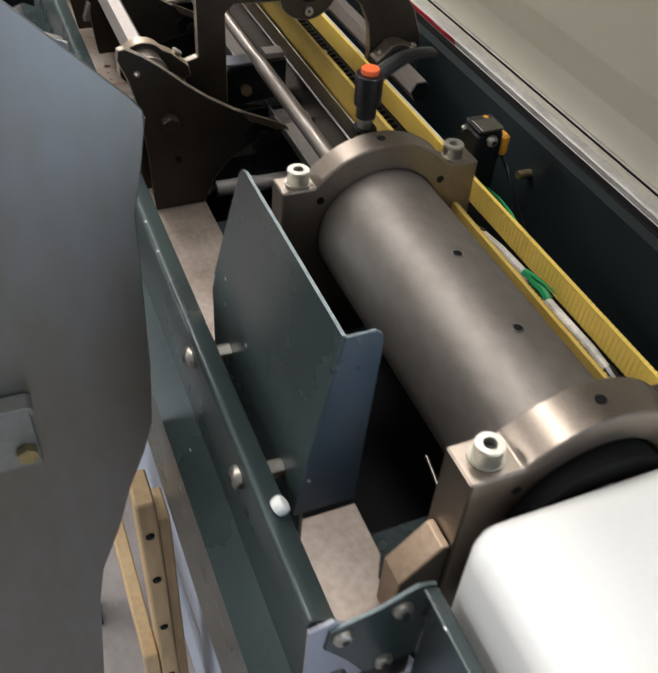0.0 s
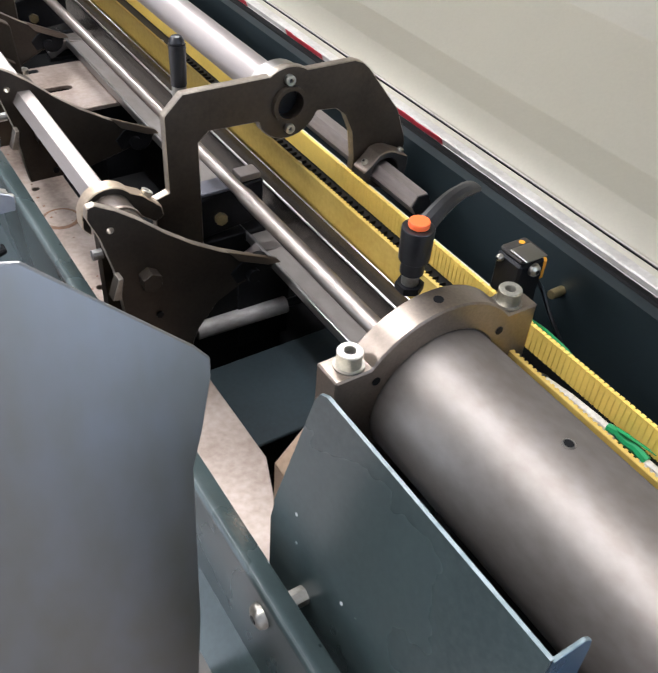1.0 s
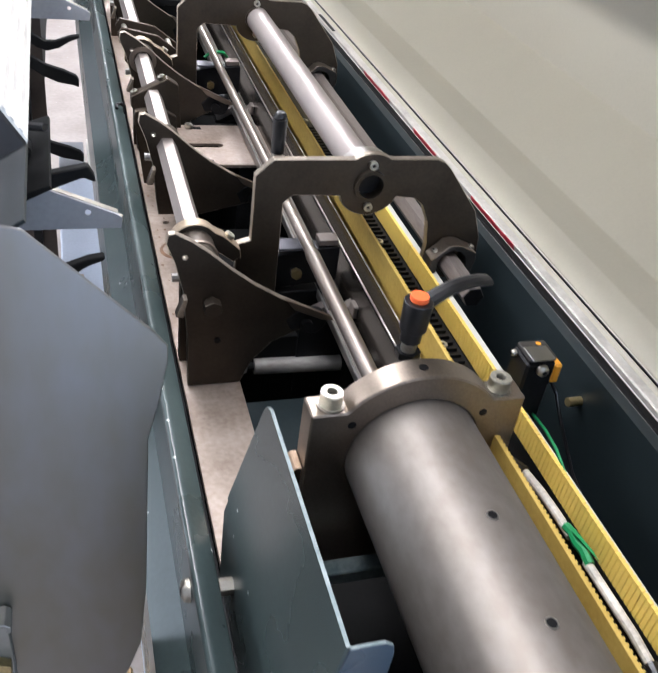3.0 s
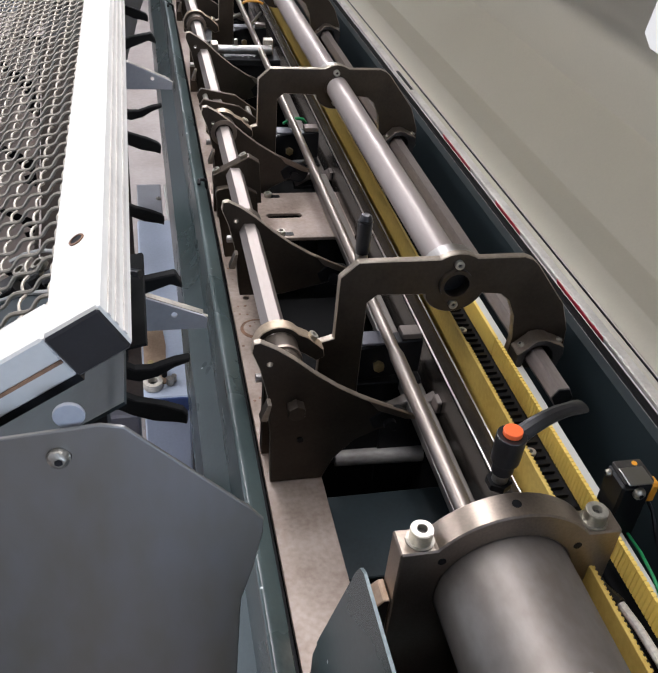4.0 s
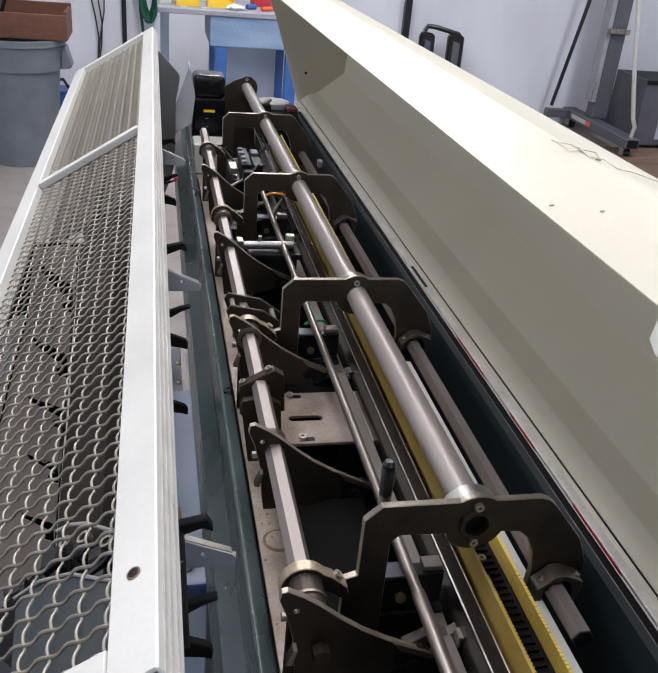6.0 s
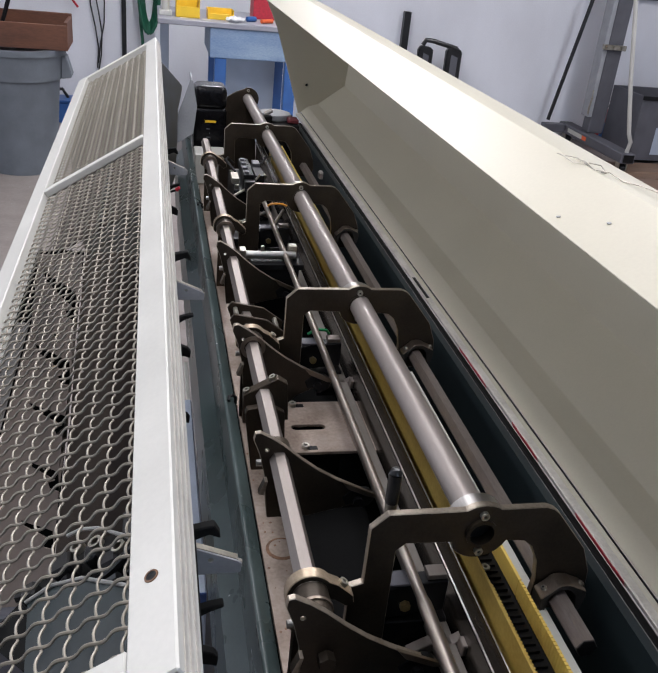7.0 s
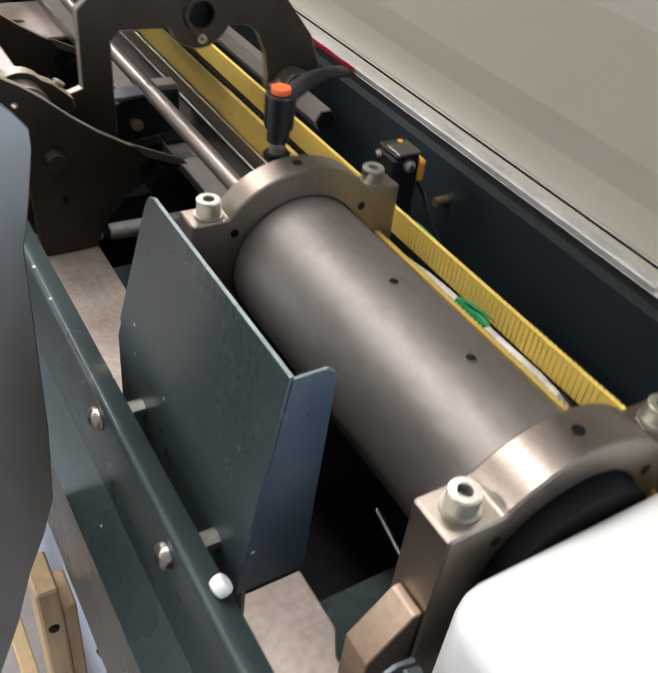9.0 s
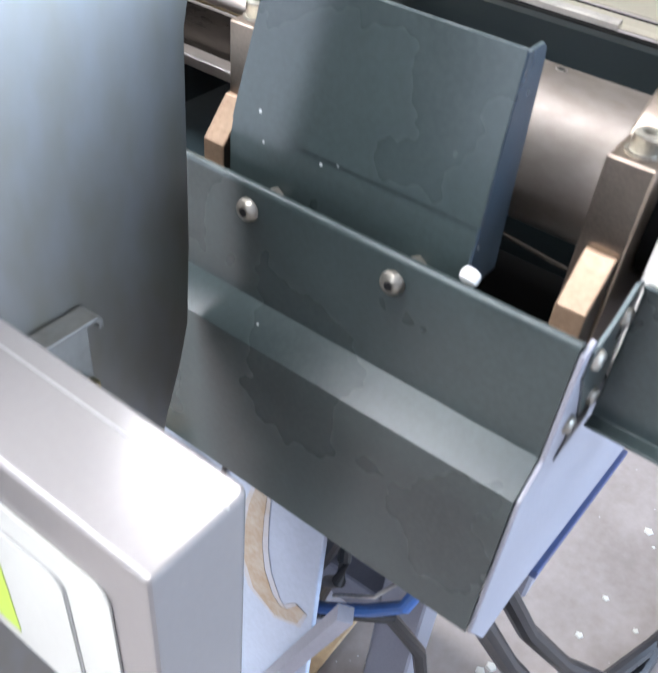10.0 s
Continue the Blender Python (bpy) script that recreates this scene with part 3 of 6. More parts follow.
part("side_flap", plate([(-0.0605, 1.049), (-0.044, 1.049), (-0.040, 1.046), (-0.039, 1.040), (-0.0465, 0.9185), (-0.0850, 0.9185)], 0.002, lambda u, v, w: (u, -0.2195 - (1.05 - v) * 0.045 + w, v), (), 0.0004), DEFLECTOR, deflector, "blue-green side flap", rim=GREENEDGE, rim_up=0.3)
for y in (-0.089, -0.193):
    spacer = part("spacer", bar((-0.0885, y, 0.923), (-0.0792, y, 0.923), 0.0055, 6, None, None, 0.0004), ZINC, deflector, "zinc spacer sleeve")
    part("bolt", bar((-0.1035, y, 0.923), (-0.0886, y, 0.923), 0.0028, 10), ZINC, spacer)
pin = thing("stop_pin", "white plastic-headed pin beside the front panel", "pin", (-0.095, -0.231, 0.93))
part("head", bar((-0.0985, -0.231, 0.9400), (-0.0920, -0.231, 0.9445), 0.0056, 20, None, None, 0.0026), HOUSING, pin)
part("shaft", bar((-0.0952, -0.231, 0.9365), (-0.0952, -0.231, 0.915), 0.003, 10), ZINC, pin)

# ---- adjustable clamping lever on the far bearing block ----
lever = thing("clamping_lever", "black adjustable clamping lever with an orange push button", "clamping lever", (0.064, 0.026, 1.007))
part("stud", bar((0.064, 0.026, 1.005), (0.064, 0.026, 1.017), 0.0058, 16, None, None, 0.001), ZINC, lever, "zinc stud and nut")
hub = bar((0.064, 0.026, 1.0172), (0.064, 0.026, 1.027), 0.0078, 20)
bar((0.064, 0.026, 1.027), (0.064, 0.026, 1.051), 0.0100, 24, hub, 0.0106, 0.001)
part("nut", bar((0.064, 0.026, 1.0035), (0.064, 0.026, 1.0085), 0.0095, 6), BLACK, lever, "dark hexagon nut")
part("hub", hub, PLASTIC, lever)
part("push_button", bar((0.064, 0.026, 1.0512), (0.064, 0.026, 1.0555), 0.0068, 20, None, None, 0.0008), ORANGE, lever, "orange push button")
arm = bmesh.new()
prev = None
for k in range(9):
    s = k / 8
    c = Vector((0.068, 0.028, 1.0455)).lerp(Vector((0.128, 0.050, 1.049)), s) + Vector((0, 0, 0.006 * math.sin(math.pi * s)))
    side, w, h = Vector((-0.34, 0.94, 0)), 0.0070 - 0.0015 * s + 0.001 * (k > 6), 0.0050 - 0.0012 * s
    loop = [arm.verts.new(c + side * w * math.cos(a) + Vector((0, 0, 1)) * h * math.sin(a)) for a in (2 * math.pi * j / 10 for j in range(10))]
    if prev:
        for j in range(10):
            arm.faces.new((prev[j], prev[(j + 1) % 10], loop[(j + 1) % 10], loop[j]))
    else:
        arm.faces.new(loop)
    prev = loop
arm.faces.new(prev)
part("handle", arm, PLASTIC, lever)

# ---- limit switch on the back wall ----
switch = thing("limit_switch", "black limit switch with an amber connector and wire", "switch", (0.188, 0.045, 0.87))
body = part("body", block(0.1725, 0.1985, 0.030, 0.056, 0.870, 0.9800, 0.002), BLACK, switch)
part("roller_cap", block(0.1735, 0.1985, 0.031, 0.055, 0.9803, 0.9850, 0.0035, 2), SOCKET, switch, "dark steel cap")
part("cap_spring", block(0.1735, 0.1940, 0.0265, 0.045, 0.9853, 0.9869, 0.0006), CHEEK, switch, "bent bright spring leaf")
part("paint_spot", plate(circle(0.190, 0.0495, 0.0024, 9), 0.0003, flat(0.9851)), AMBER, switch, "small yellow paint spot")
part("side_slot", block(0.1720, 0.1724, 0.038, 0.045, 0.905, 0.935), SOCKET, switch)
button_screw(body, 0.1860, 0.0298, 0.9745, 0.0052, 0.005, (0, -1, 0))
button_screw(body, 0.1722, 0.050, 0.977, 0.003, 0.004, (-1, 0, 0))
plug = part("connector", block(0.2050, 0.2130, 0.0385, 0.0500, 0.9500, 0.9700, 0.002), AMBER, switch, "amber plastic connector")
part("connector_link", block(0.1986, 0.2049, 0.040, 0.046, 0.956, 0.964, 0.0005), AMBER, plug)
part("wire", hose([(0.2090, 0.044, 0.950), (0.2165, 0.040, 0.938), (0.2205, 0.030, 0.920), (0.2235, 0.016, 0.903), (0.2265, -0.002, 0.884), (0.2300, -0.030, 0.868)], 0.0018), PLASTIC, switch)
part("wire", hose([(0.195, 0.029, 0.875), (0.197, 0.012, 0.872), (0.202, -0.02, 0.868), (0.210, -0.06, 0.86)], 0.0016), GREENWIRE, switch)
part("wire", hose([(0.199, 0.029, 0.878), (0.203, 0.006, 0.880), (0.209, -0.03, 0.872), (0.216, -0.07, 0.862)], 0.0012), WHITEWIRE, switch)
part("cable_stud", bar((0.2490, 0.043, 0.923), (0.2330, 0.042, 0.924), 0.0042, 14, None, None, 0.001), BRASSY, switch)

# ---- yellow cable duct ----
duct = thing("cable_duct", "open yellow slotted plastic cable duct", "cable duct", (0.149, 0.8, 0.885))
DX0, DX1, DZ0, DZ1 = 0.130, 0.167, 0.898, 0.952
DY0, DY1 = -0.45, 2.0


def rib_wall(x0, x1, y0, y1, z0, z1, pitch=0.0046, gap=0.0012, groove=0.0006):
    """A slotted duct wall: upright ribs on a thin backing."""
    verts, faces = [], []
    def cuboid(a0, a1, b0, b1, c0, c1):
        k = len(verts)
        verts.extend((x_, y_, z_) for x_ in (a0, a1) for y_ in (b0, b1) for z_ in (c0, c1))
        faces.extend(tuple(k + j for j in f) for f in ((0, 1, 3, 2), (4, 6, 7, 5), (0, 4, 5, 1), (2, 3, 7, 6), (0, 2, 6, 4), (1, 5, 7, 3)))
    cuboid(x0 + groove, x1 - groove, y0, y1, z0, z1 - 0.0008)
    for k in range(int((y1 - y0) / pitch)):
        cuboid(x0, x1, y0 + k * pitch, y0 + (k + 1) * pitch - gap, z0, z1)
    me = bpy.data.meshes.new("side_wall")
    me.from_pydata(verts, [], faces)
    own = bmesh.new()
    own.from_mesh(me)
    bpy.data.meshes.remove(me)
    return own


part("side_wall", block(DX0, DX0 + 0.0030, DY0, DY1, DZ0, DZ1, 0.0004), YELLOWDIM, duct, "grimy yellow side wall, also darkened for shade")
part("wall_teeth", rib_wall(DX0 + 0.0031, DX0 + 0.0046, DY0, 0.26, 0.940, DZ1 - 0.0006, 0.0043, 0.0022), YELLOWDIM, duct, "row of teeth along the wall")
part("side_wall", rib_wall(DX1 - 0.0034, DX1, DY0, 0.26, 0.9305, DZ1), YELLOW, duct, "yellow ribbed side wall")
part("side_wall", block(DX1 - 0.0034, DX1, 0.2603, DY1, 0.9305, DZ1, 0.0003), YELLOW, duct)
# Lower wall and base are black to paint the duct's dark inside.
part("wall_foot", block(DX1 - 0.0032, DX1 - 0.0002, DY0, DY1, DZ0, 0.9302), BLACK, duct, "lower wall coloured black for its dark slots")
part("base", block(DX0, DX1, DY0, DY1, DZ0 - 0.0022, DZ0 - 0.0002), BLACK, duct, "duct base coloured black for the dark interior")
part("inner_comb", block(DX0 + 0.0036, DX1 - 0.0036, 0.06, DY1, DZ0, 0.929), BLACK, duct, "dark cable bed")
for k in range(60):
    part("comb_tooth", block(DX0 + 0.008, DX1 - 0.008, 0.07 + k * 0.009, 0.073 + k * 0.009, 0.9291, 0.9325), BLACK, duct)
for y in (0.12, 0.30, 0.62, 0.95, 1.3):
    cap_screw(duct, 0.146, y, 0.9292, 0.0048, 0.006)
bundle = thing("cable_bundle", "black and white cables lying in the yellow duct", "cables", (0.148, 0.5, 0.90))
for k in range(14):
    dx, dz, r = -0.0115 + 0.0058 * (k % 5), 0.0035 + 0.0062 * (k // 5), 0.0029
    pts = [(0.1484 + dx + 0.0015 * math.sin(3.1 * j + 1.7 * k), DY0 + 0.02 + j * 0.105, 0.8985 + dz + 0.0012 * math.sin(1.7 * j + 2.3 * k)) for j in range(23)]
    part("cable", hose(pts, r, 6), GREENHOSE if k == 12 else PLASTIC, bundle)
part("sleeve", hose([(0.1520, -0.034, 0.930), (0.1540, -0.055, 0.9315), (0.1550, -0.080, 0.932), (0.1548, -0.098, 0.932)], 0.0034, 10), WHITEWIRE, bundle, "grimy white cable sleeve")
part("sleeve", hose([(0.1545, -0.120, 0.932), (0.1550, -0.150, 0.932), (0.1555, -0.175, 0.932), (0.1550, -0.195, 0.931)], 0.0034, 10), WHITEWIRE, bundle, "grimy white cable sleeve")
part("tie", hose([(0.1548, -0.090, 0.9335), (0.1552, -0.098, 0.9352), (0.1548, -0.105, 0.9340), (0.1552, -0.113, 0.9350), (0.1548, -0.123, 0.9332)], 0.0036, 8), GREENWIRE, bundle, "bright green wrapped tape")
part("tape_tail", plate([(0.1520, -0.100), (0.1535, -0.095), (0.1560, -0.104), (0.1580, -0.119), (0.1575, -0.126), (0.1555, -0.116)], 0.0006, flat(0.9398)), GREENWIRE, bundle, "loose end of green tape")
part("sleeve", hose([(0.1520, -0.0338, 0.930), (0.1505, -0.024, 0.927), (0.1490, -0.006, 0.920)], 0.0046, 10), PLASTIC, bundle, "black cable end")
part("sleeve", hose([(0.1550, -0.1952, 0.931), (0.1550, -0.206, 0.929), (0.1555, -0.218, 0.924)], 0.0046, 10), PLASTIC, bundle, "black cable end")
part("ferrule", hose([(0.1555, -0.2182, 0.9238), (0.1556, -0.226, 0.921), (0.1556, -0.236, 0.916)], 0.0032, 10), ZINC, bundle, "zinc ferrule")
single("thin_rod", bar((0.0190, -0.2000, 0.8985), (0.0090, -0.2575, 0.8995), 0.0016, 10), RAILDARK, "thin dark rod standing out of the bearing block", "rod")

# ---- dark slide rail and silver strip beside the duct ----
slide = thing("slide_rail", "dark polished slide rail with edge highlights added as bars", "rail", (0.113, 1.0, 0.87))
part("rail_body", block(0.104, 0.122, 0.02, 2.1, 0.870, 0.931, 0.004, 2), RAILDARK, slide)
# Thin bright bars stand in for the highlights on the glossy edges.
part("polished_edge", bar((0.1052, 0.021, 0.9298), (0.1052, 2.099, 0.9298), 0.0011, 8), BRIGHT, slide, "thin bright bar for the highlight on the edge")
part("polished_edge", bar((0.1208, 0.021, 0.9298), (0.1208, 2.099, 0.9298), 0.0009, 8), BRIGHT, slide, "thin bright bar for the highlight on the edge")
strip = thing("silver_strip", "bare silver steel strip along the trough", "strip", (0.086, 1.0, 0.888))
part("strip_bar", block(0.0765, 0.0985, 0.035, 2.0, 0.888, 0.893, 0.0008), TUBESTEEL, strip)
part("raised_edge", block(0.0738, 0.0763, 0.035, 2.0, 0.888, 0.8975, 0.0006), BRIGHT, strip, "bright raised edge")
single("white_liner", block(0.1785, 0.1875, -0.300, 0.055, 0.926, 0.9282, 0.0004), LABELWHITE, "white liner strip lying beside the cable duct", "strip")
single("green_wire", hose([(0.1930, 0.030, 0.926), (0.1905, 0.007, 0.931), (0.1865, -0.018, 0.9335), (0.1825, -0.041, 0.9310), (0.1800, -0.055, 0.9285)], 0.0013, 8), GREENWIRE, "green wire hanging down beside the cable duct", "wire")
single("white_liner", block(0.1765, 0.1870, 0.060, 0.72, 0.932, 0.9342, 0.0004), LABELWHITE, "white liner strip lying beside the cable duct", "strip")

# ---- main tube and its four yokes ----
YOKES = (0.259, 0.771, 1.295, 1.823)


def tx(y):
    return 0.109 - 0.0077 * (y - 0.26)


TZ = 1.0225
main_tube = thing("feed_tube", "long satin steel feed tube held by yokes", "machine tube", (tx(1.2), 1.2, TZ))
part("pipe", ring((tx(0.2660), 0.2660, TZ), (tx(2.30), 2.30, TZ), 0.0158, 0.0110, 40), FEEDSTEEL, main_tube)
part("bore", bar((tx(0.275), 0.275, TZ), (tx(0.29), 0.290, TZ), 0.0109, 24), BLACK, main_tube, "dark open bore")

OUT = [(-0.016, 0.800), (-0.016, 0.944), (-0.026, 0.951), (-0.019, 0.962), (-0.003, 0.967), (-0.003, 1.033), (0.013, 1.0485), (0.083, 1.0485),
       *circle(0.107, 1.0225, 0.0315, 12, 124, 56), (0.131, 1.0485), (0.171, 1.0485), (0.180, 1.045), (0.187, 1.039), (0.224, 0.993), (0.236, 0.962), (0.238, 0.935), (0.230, 0.915),
       (0.186, 0.915), (0.176, 0.930), (0.178, 0.955), (0.174, 0.981), (0.165, 1.000), (0.155, 1.008), (0.136, 1.010), *circle(0.107, 1.0225, 0.0315, 12, -24, -156)[1:-1], (0.079, 1.0115), (0.034, 1.013), (0.025, 1.005), (0.027, 0.800)]


def yoke_at(y):
    yoke = thing("tube_yoke", "bronzed steel plate yoke bolted round the feed tube", "yoke", (0.107, y, 0.80), "yokes along the trough")
    part("yoke_plate", plate(OUT, 0.008, upright(y - 0.004), [circle(0.107, TZ, 0.0128, 28)], 0.0008), YOKE, yoke, rim=YOKEEDGE)
    part("bushing", ring((0.107, y - 0.0085, TZ), (0.107, y + 0.0035, TZ), 0.0158, 0.0122, 32), YOKE, yoke, "dark steel bushing")
    part("clamp_ring", ring((0.107, y + 0.0045, TZ), (0.107, y + 0.020, TZ), 0.0285, 0.0165, 32), BRIGHT, yoke, "pale machined clamp ring")
    part("bore", bar((0.107, y + 0.0030, TZ), (0.107, y + 0.0042, TZ), 0.0123, 24), BLACK, yoke, "dark bore")
    for z in (1.0435, 1.0010):
        cap_screw(yoke, 0.107 + (1.0225 - z) * 0.02, y - 0.0042, z, 0.0043, 0.0045, (0, -1, 0))
    return yoke


first_yoke = yoke_at(YOKES[0])
for y in YOKES[1:]:
    copy_thing(first_yoke, Matrix.Translation((0.107 + tx(y) - tx(0.26), y, 0.80)))

knob = thing("grip_knob", "black plastic cylinder grip on a yoke corner", "knob", (0.022, 0.279, 1.040))
part("ferrule", bar((0.0215, 0.279, 1.030), (0.0215, 0.279, 1.0445), 0.0058, 16, None, None, 0.001), ZINC, knob, "zinc ferrule")
gk = bar((0.0215, 0.279, 1.0447), (0.0215, 0.279, 1.077), 0.0062, 20, None, 0.0068)
bar((0.0215, 0.279, 1.077), (0.0215, 0.279, 1.0835), 0.0068, 20, gk, 0.0042, 0.002)
part("grip", gk, PLASTIC, knob)

# ---- hexagon shafts ----
HX, HZ = -0.057, 0.970
left_shaft = thing("lever_shaft", "long bright hexagon steel shaft carrying the levers", "shaft", (HX, 1.0, HZ))
part("hexagon_bar", bar((HX, 0.2088, HZ), (HX, 1.93, HZ), 0.0112, 6, None, None, 0.0006, 30), HEXSTEEL, left_shaft)
part("end_face", bar((HX, 0.2074, HZ), (HX, 0.2086, HZ), 0.0100, 6, None, None, 0.0003, 30), FLANGE, left_shaft, "sawn end face")
right_shaft = thing("back_shaft", "hexagon steel shaft along the back wall", "shaft", (0.1985, 1.0, 0.944))
part("hexagon_bar", bar((0.1985, 0.176, 0.944), (0.1985, 2.15, 0.944), 0.0112, 6, None, None, 0.0006, 30), SHAFTPALE, right_shaft)
part("end_face", bar((0.1985, 0.1746, 0.944), (0.1985, 0.1758, 0.944), 0.0104, 6, None, None, 0.0003, 30), BLACK, right_shaft, "blackened end face")


def saddle_at(y):
    s = thing("shaft_saddle", "machined steel saddle clip over the back shaft", "clip", (0.203, y, 0.93), "saddles on the back shaft")
    outline = [(0.1775, 0.930), (0.1775, 0.9495), (0.1835, 0.9545), (0.1905, 0.9610), *circle(0.201, 0.944, 0.0215, 8, 112, 55), (0.2185, 0.9595), (0.2255, 0.9560), (0.2265, 0.9470), (0.2225, 0.930), (0.2175, 0.930), *circle(0.2005, 0.944, 0.0150, 12, 0, 180), (0.1845, 0.930)]
    part("clip", plate(outline, 0.019, upright(y - 0.020), (), 0.0008), SOCKET, s, rim=FLANGE, rim_up=0.15)
    button_screw(s, 0.1835, y - 0.011, 0.9548, 0.0032, 0.003, (-0.6, 0, 0.8))
    button_screw(s, 0.2225, y - 0.011, 0.9578, 0.0035, 0.003, (0.5, 0, 0.85))
    return s


for y in YOKES[:3]:
    saddle_at(y - 0.0045)


def collar_at(y, block_foot=True):
    c = thing("shaft_collar", "bronzed collar clamp round the lever shaft", "collar", (HX, y, HZ), "collars on the lever shaft")
    arch = [(-0.0800, 0.962), (-0.0795, 0.974), *circle(HX, HZ, 0.0225, 12, 152, 38), (-0.0300, 0.9790), (-0.0150, 0.9650), (-0.0135, 0.9560), (-0.0210, 0.9520), (-0.0330, 0.9610), *circle(HX, HZ, 0.0165, 12, -20, 200), (-0.0740, 0.955)]
    part("clamp_arch", plate(arch, 0.013, upright(y - 0.005), (), 0.0008), LEVERPLATE, c, "arched clamp with a tarnished tan edge", rim=COLLAREDGE)
    part("hub", ring((HX, y - 0.024, HZ), (HX, y - 0.0055, HZ), 0.0172, 0.0125, 30), LEVERPLATE, c, "dark round hub")
    part("thrust_washer", ring((HX, y - 0.0275, HZ), (HX, y - 0.0243, HZ), 0.0182, 0.0125, 30), FLANGE, c)
    cap_screw(c, -0.0260, y + 0.001, 0.9752, 0.0048, 0.0045, (0.55, 0, 0.83))
    part("post", block(HX - 0.012, HX + 0.012, y - 0.006, y + 0.006, 0.8395, HZ - 0.0205), YOKE, c)
    return c


for y in (0.247, 0.759, 1.257, 1.739):
    collar_at(y)

# ---- curved lifting levers ----
ARM = [(-0.0875, 0.997), (-0.0860, 1.0060), (-0.0800, 1.0070), (-0.066, 0.9990), (-0.050, 0.9870), (-0.030, 0.9690), (-0.008, 0.9520), (0.016, 0.9370), (0.040, 0.9245), (0.063, 0.9135), (0.0665, 0.9075), (0.060, 0.9035),
       (0.036, 0.8980), (0.012, 0.8860), (-0.006, 0.8640), (-0.016, 0.8395), (-0.066, 0.8395), (-0.068, 0.9000), (-0.072, 0.9450), (-0.080, 0.9780)]


def lever_at(y, long=True):
    a = thing("lifting_lever", "dark bronzed curved lifting lever plate", "lever", (HX, y, 0.84), "lifting levers")
    shape = ARM if long else [p if p[1] > 0.88 else (p[0], 0.885) for p in ARM if not (-0.01 < p[0] < 0.02 and p[1] < 0.9)]
    holes = [circle(-0.0715, 0.9835, 0.0022, 10)]
    part("lever_plate", plate(shape, 0.007, upright(y - 0.0035), holes, 0.0007), LEVERPLATE, a, rim=YOKEEDGE)
    part("tip_shoe", plate([(0.020, 0.9375), (0.044, 0.9262), (0.0665, 0.9155), (0.0700, 0.9105), (0.058, 0.9120), (0.030, 0.9250)], 0.004, upright(y - 0.0080), (), 0.0004), FLANGE, a, "worn shoe at the tip")
    part("pivot_end", plate([*circle(0.0505, 0.9075, 0.0135, 14, -150, 80), (0.034, 0.9205), (0.024, 0.9110), (0.030, 0.8985)], 0.0085, upright(y - 0.0042), (), 0.0008), BLACK, a, "black pivot end")
    part("pivot_bolt", bar((0.044, y - 0.0044, 0.9060), (0.044, y - 0.0100, 0.9060), 0.0060, 16), BLACK, a)
    part("hexagon_stub", bar((-0.047, y - 0.0036, 0.9345), (-0.047, y - 0.0150, 0.9345), 0.0085, 6, None, None, 0.0006), LEVERPLATE, a, "dark bronzed hexagon stub")
    part("side_tab", plate([(-0.080, 0.9300), (-0.0735, 0.9480), (-0.0700, 0.9480), (-0.0735, 0.9290)], 0.010, upright(y - 0.016), (), 0.0004), LEVERPLATE, a, "bent side tab", rim=YOKEEDGE)
    part("stop_bolt", bar((-0.0700, y + 0.030, 0.9420), (-0.0780, y + 0.030, 0.9420), 0.0042, 10), BRIGHT, a)
    part("dowel", bar((-0.040, y - 0.0036, 0.8930), (-0.040, y - 0.0050, 0.8930), 0.0030, 12), BLACK, a)
    part("sleeve", bar((HX, y + 0.0036, HZ), (HX, y + 0.020, HZ), 0.0165, 22), YOKE, a)
    return a


for y in (0.205, 0.737):
    lever_at(y)
for y in (0.460, 1.070, 1.490):
    lever_at(y, False)

# split clamp, bent brackets and a ring of wire on the lever shaft
clamp = thing("split_clamp", "bronzed split clamp block with two screws on the shaft", "clamp", (HX, 0.615, HZ))
part("half", plate([(-0.084, 0.958), (-0.084, 0.970), (-0.040, 0.994), (-0.026, 0.985), (-0.022, 0.930), (-0.060, 0.930)], 0.014, upright(0.600), (), 0.001), YOKE, clamp)
part("half", plate([(-0.082, 0.950), (-0.080, 0.957), (-0.050, 0.962), (-0.030, 0.950), (-0.024, 0.86), (-0.070, 0.86)], 0.010, upright(0.586), (), 0.001), YOKE, clamp)
cap_screw(clamp, -0.078, 0.607, 0.9712, 0.0048, 0.005, (-0.45, 0, 0.9))
cap_screw(clamp, -0.045, 0.607, 0.9905, 0.0048, 0.005, (-0.45, 0, 0.9))
bracket = thing("double_bracket", "pair of bronzed bracket arms beside the yoke", "bracket", (-0.03, 0.80, 0.95))
for y in (0.792, 0.835):
    part("bracket_arm", plate([(-0.086, 0.985), (-0.080, 0.995), (-0.030, 0.985), (0.002, 0.962), (0.000, 0.948), (-0.040, 0.962), (-0.080, 0.968)], 0.005, upright(y), (), 0.0006), YOKE, bracket)
for x, z in ((-0.074, 0.984), (-0.012, 0.966)):
    part("cross_pin", bar((x, 0.7975, z), (x, 0.8345, z), 0.0040, 12), ZINC, bracket)
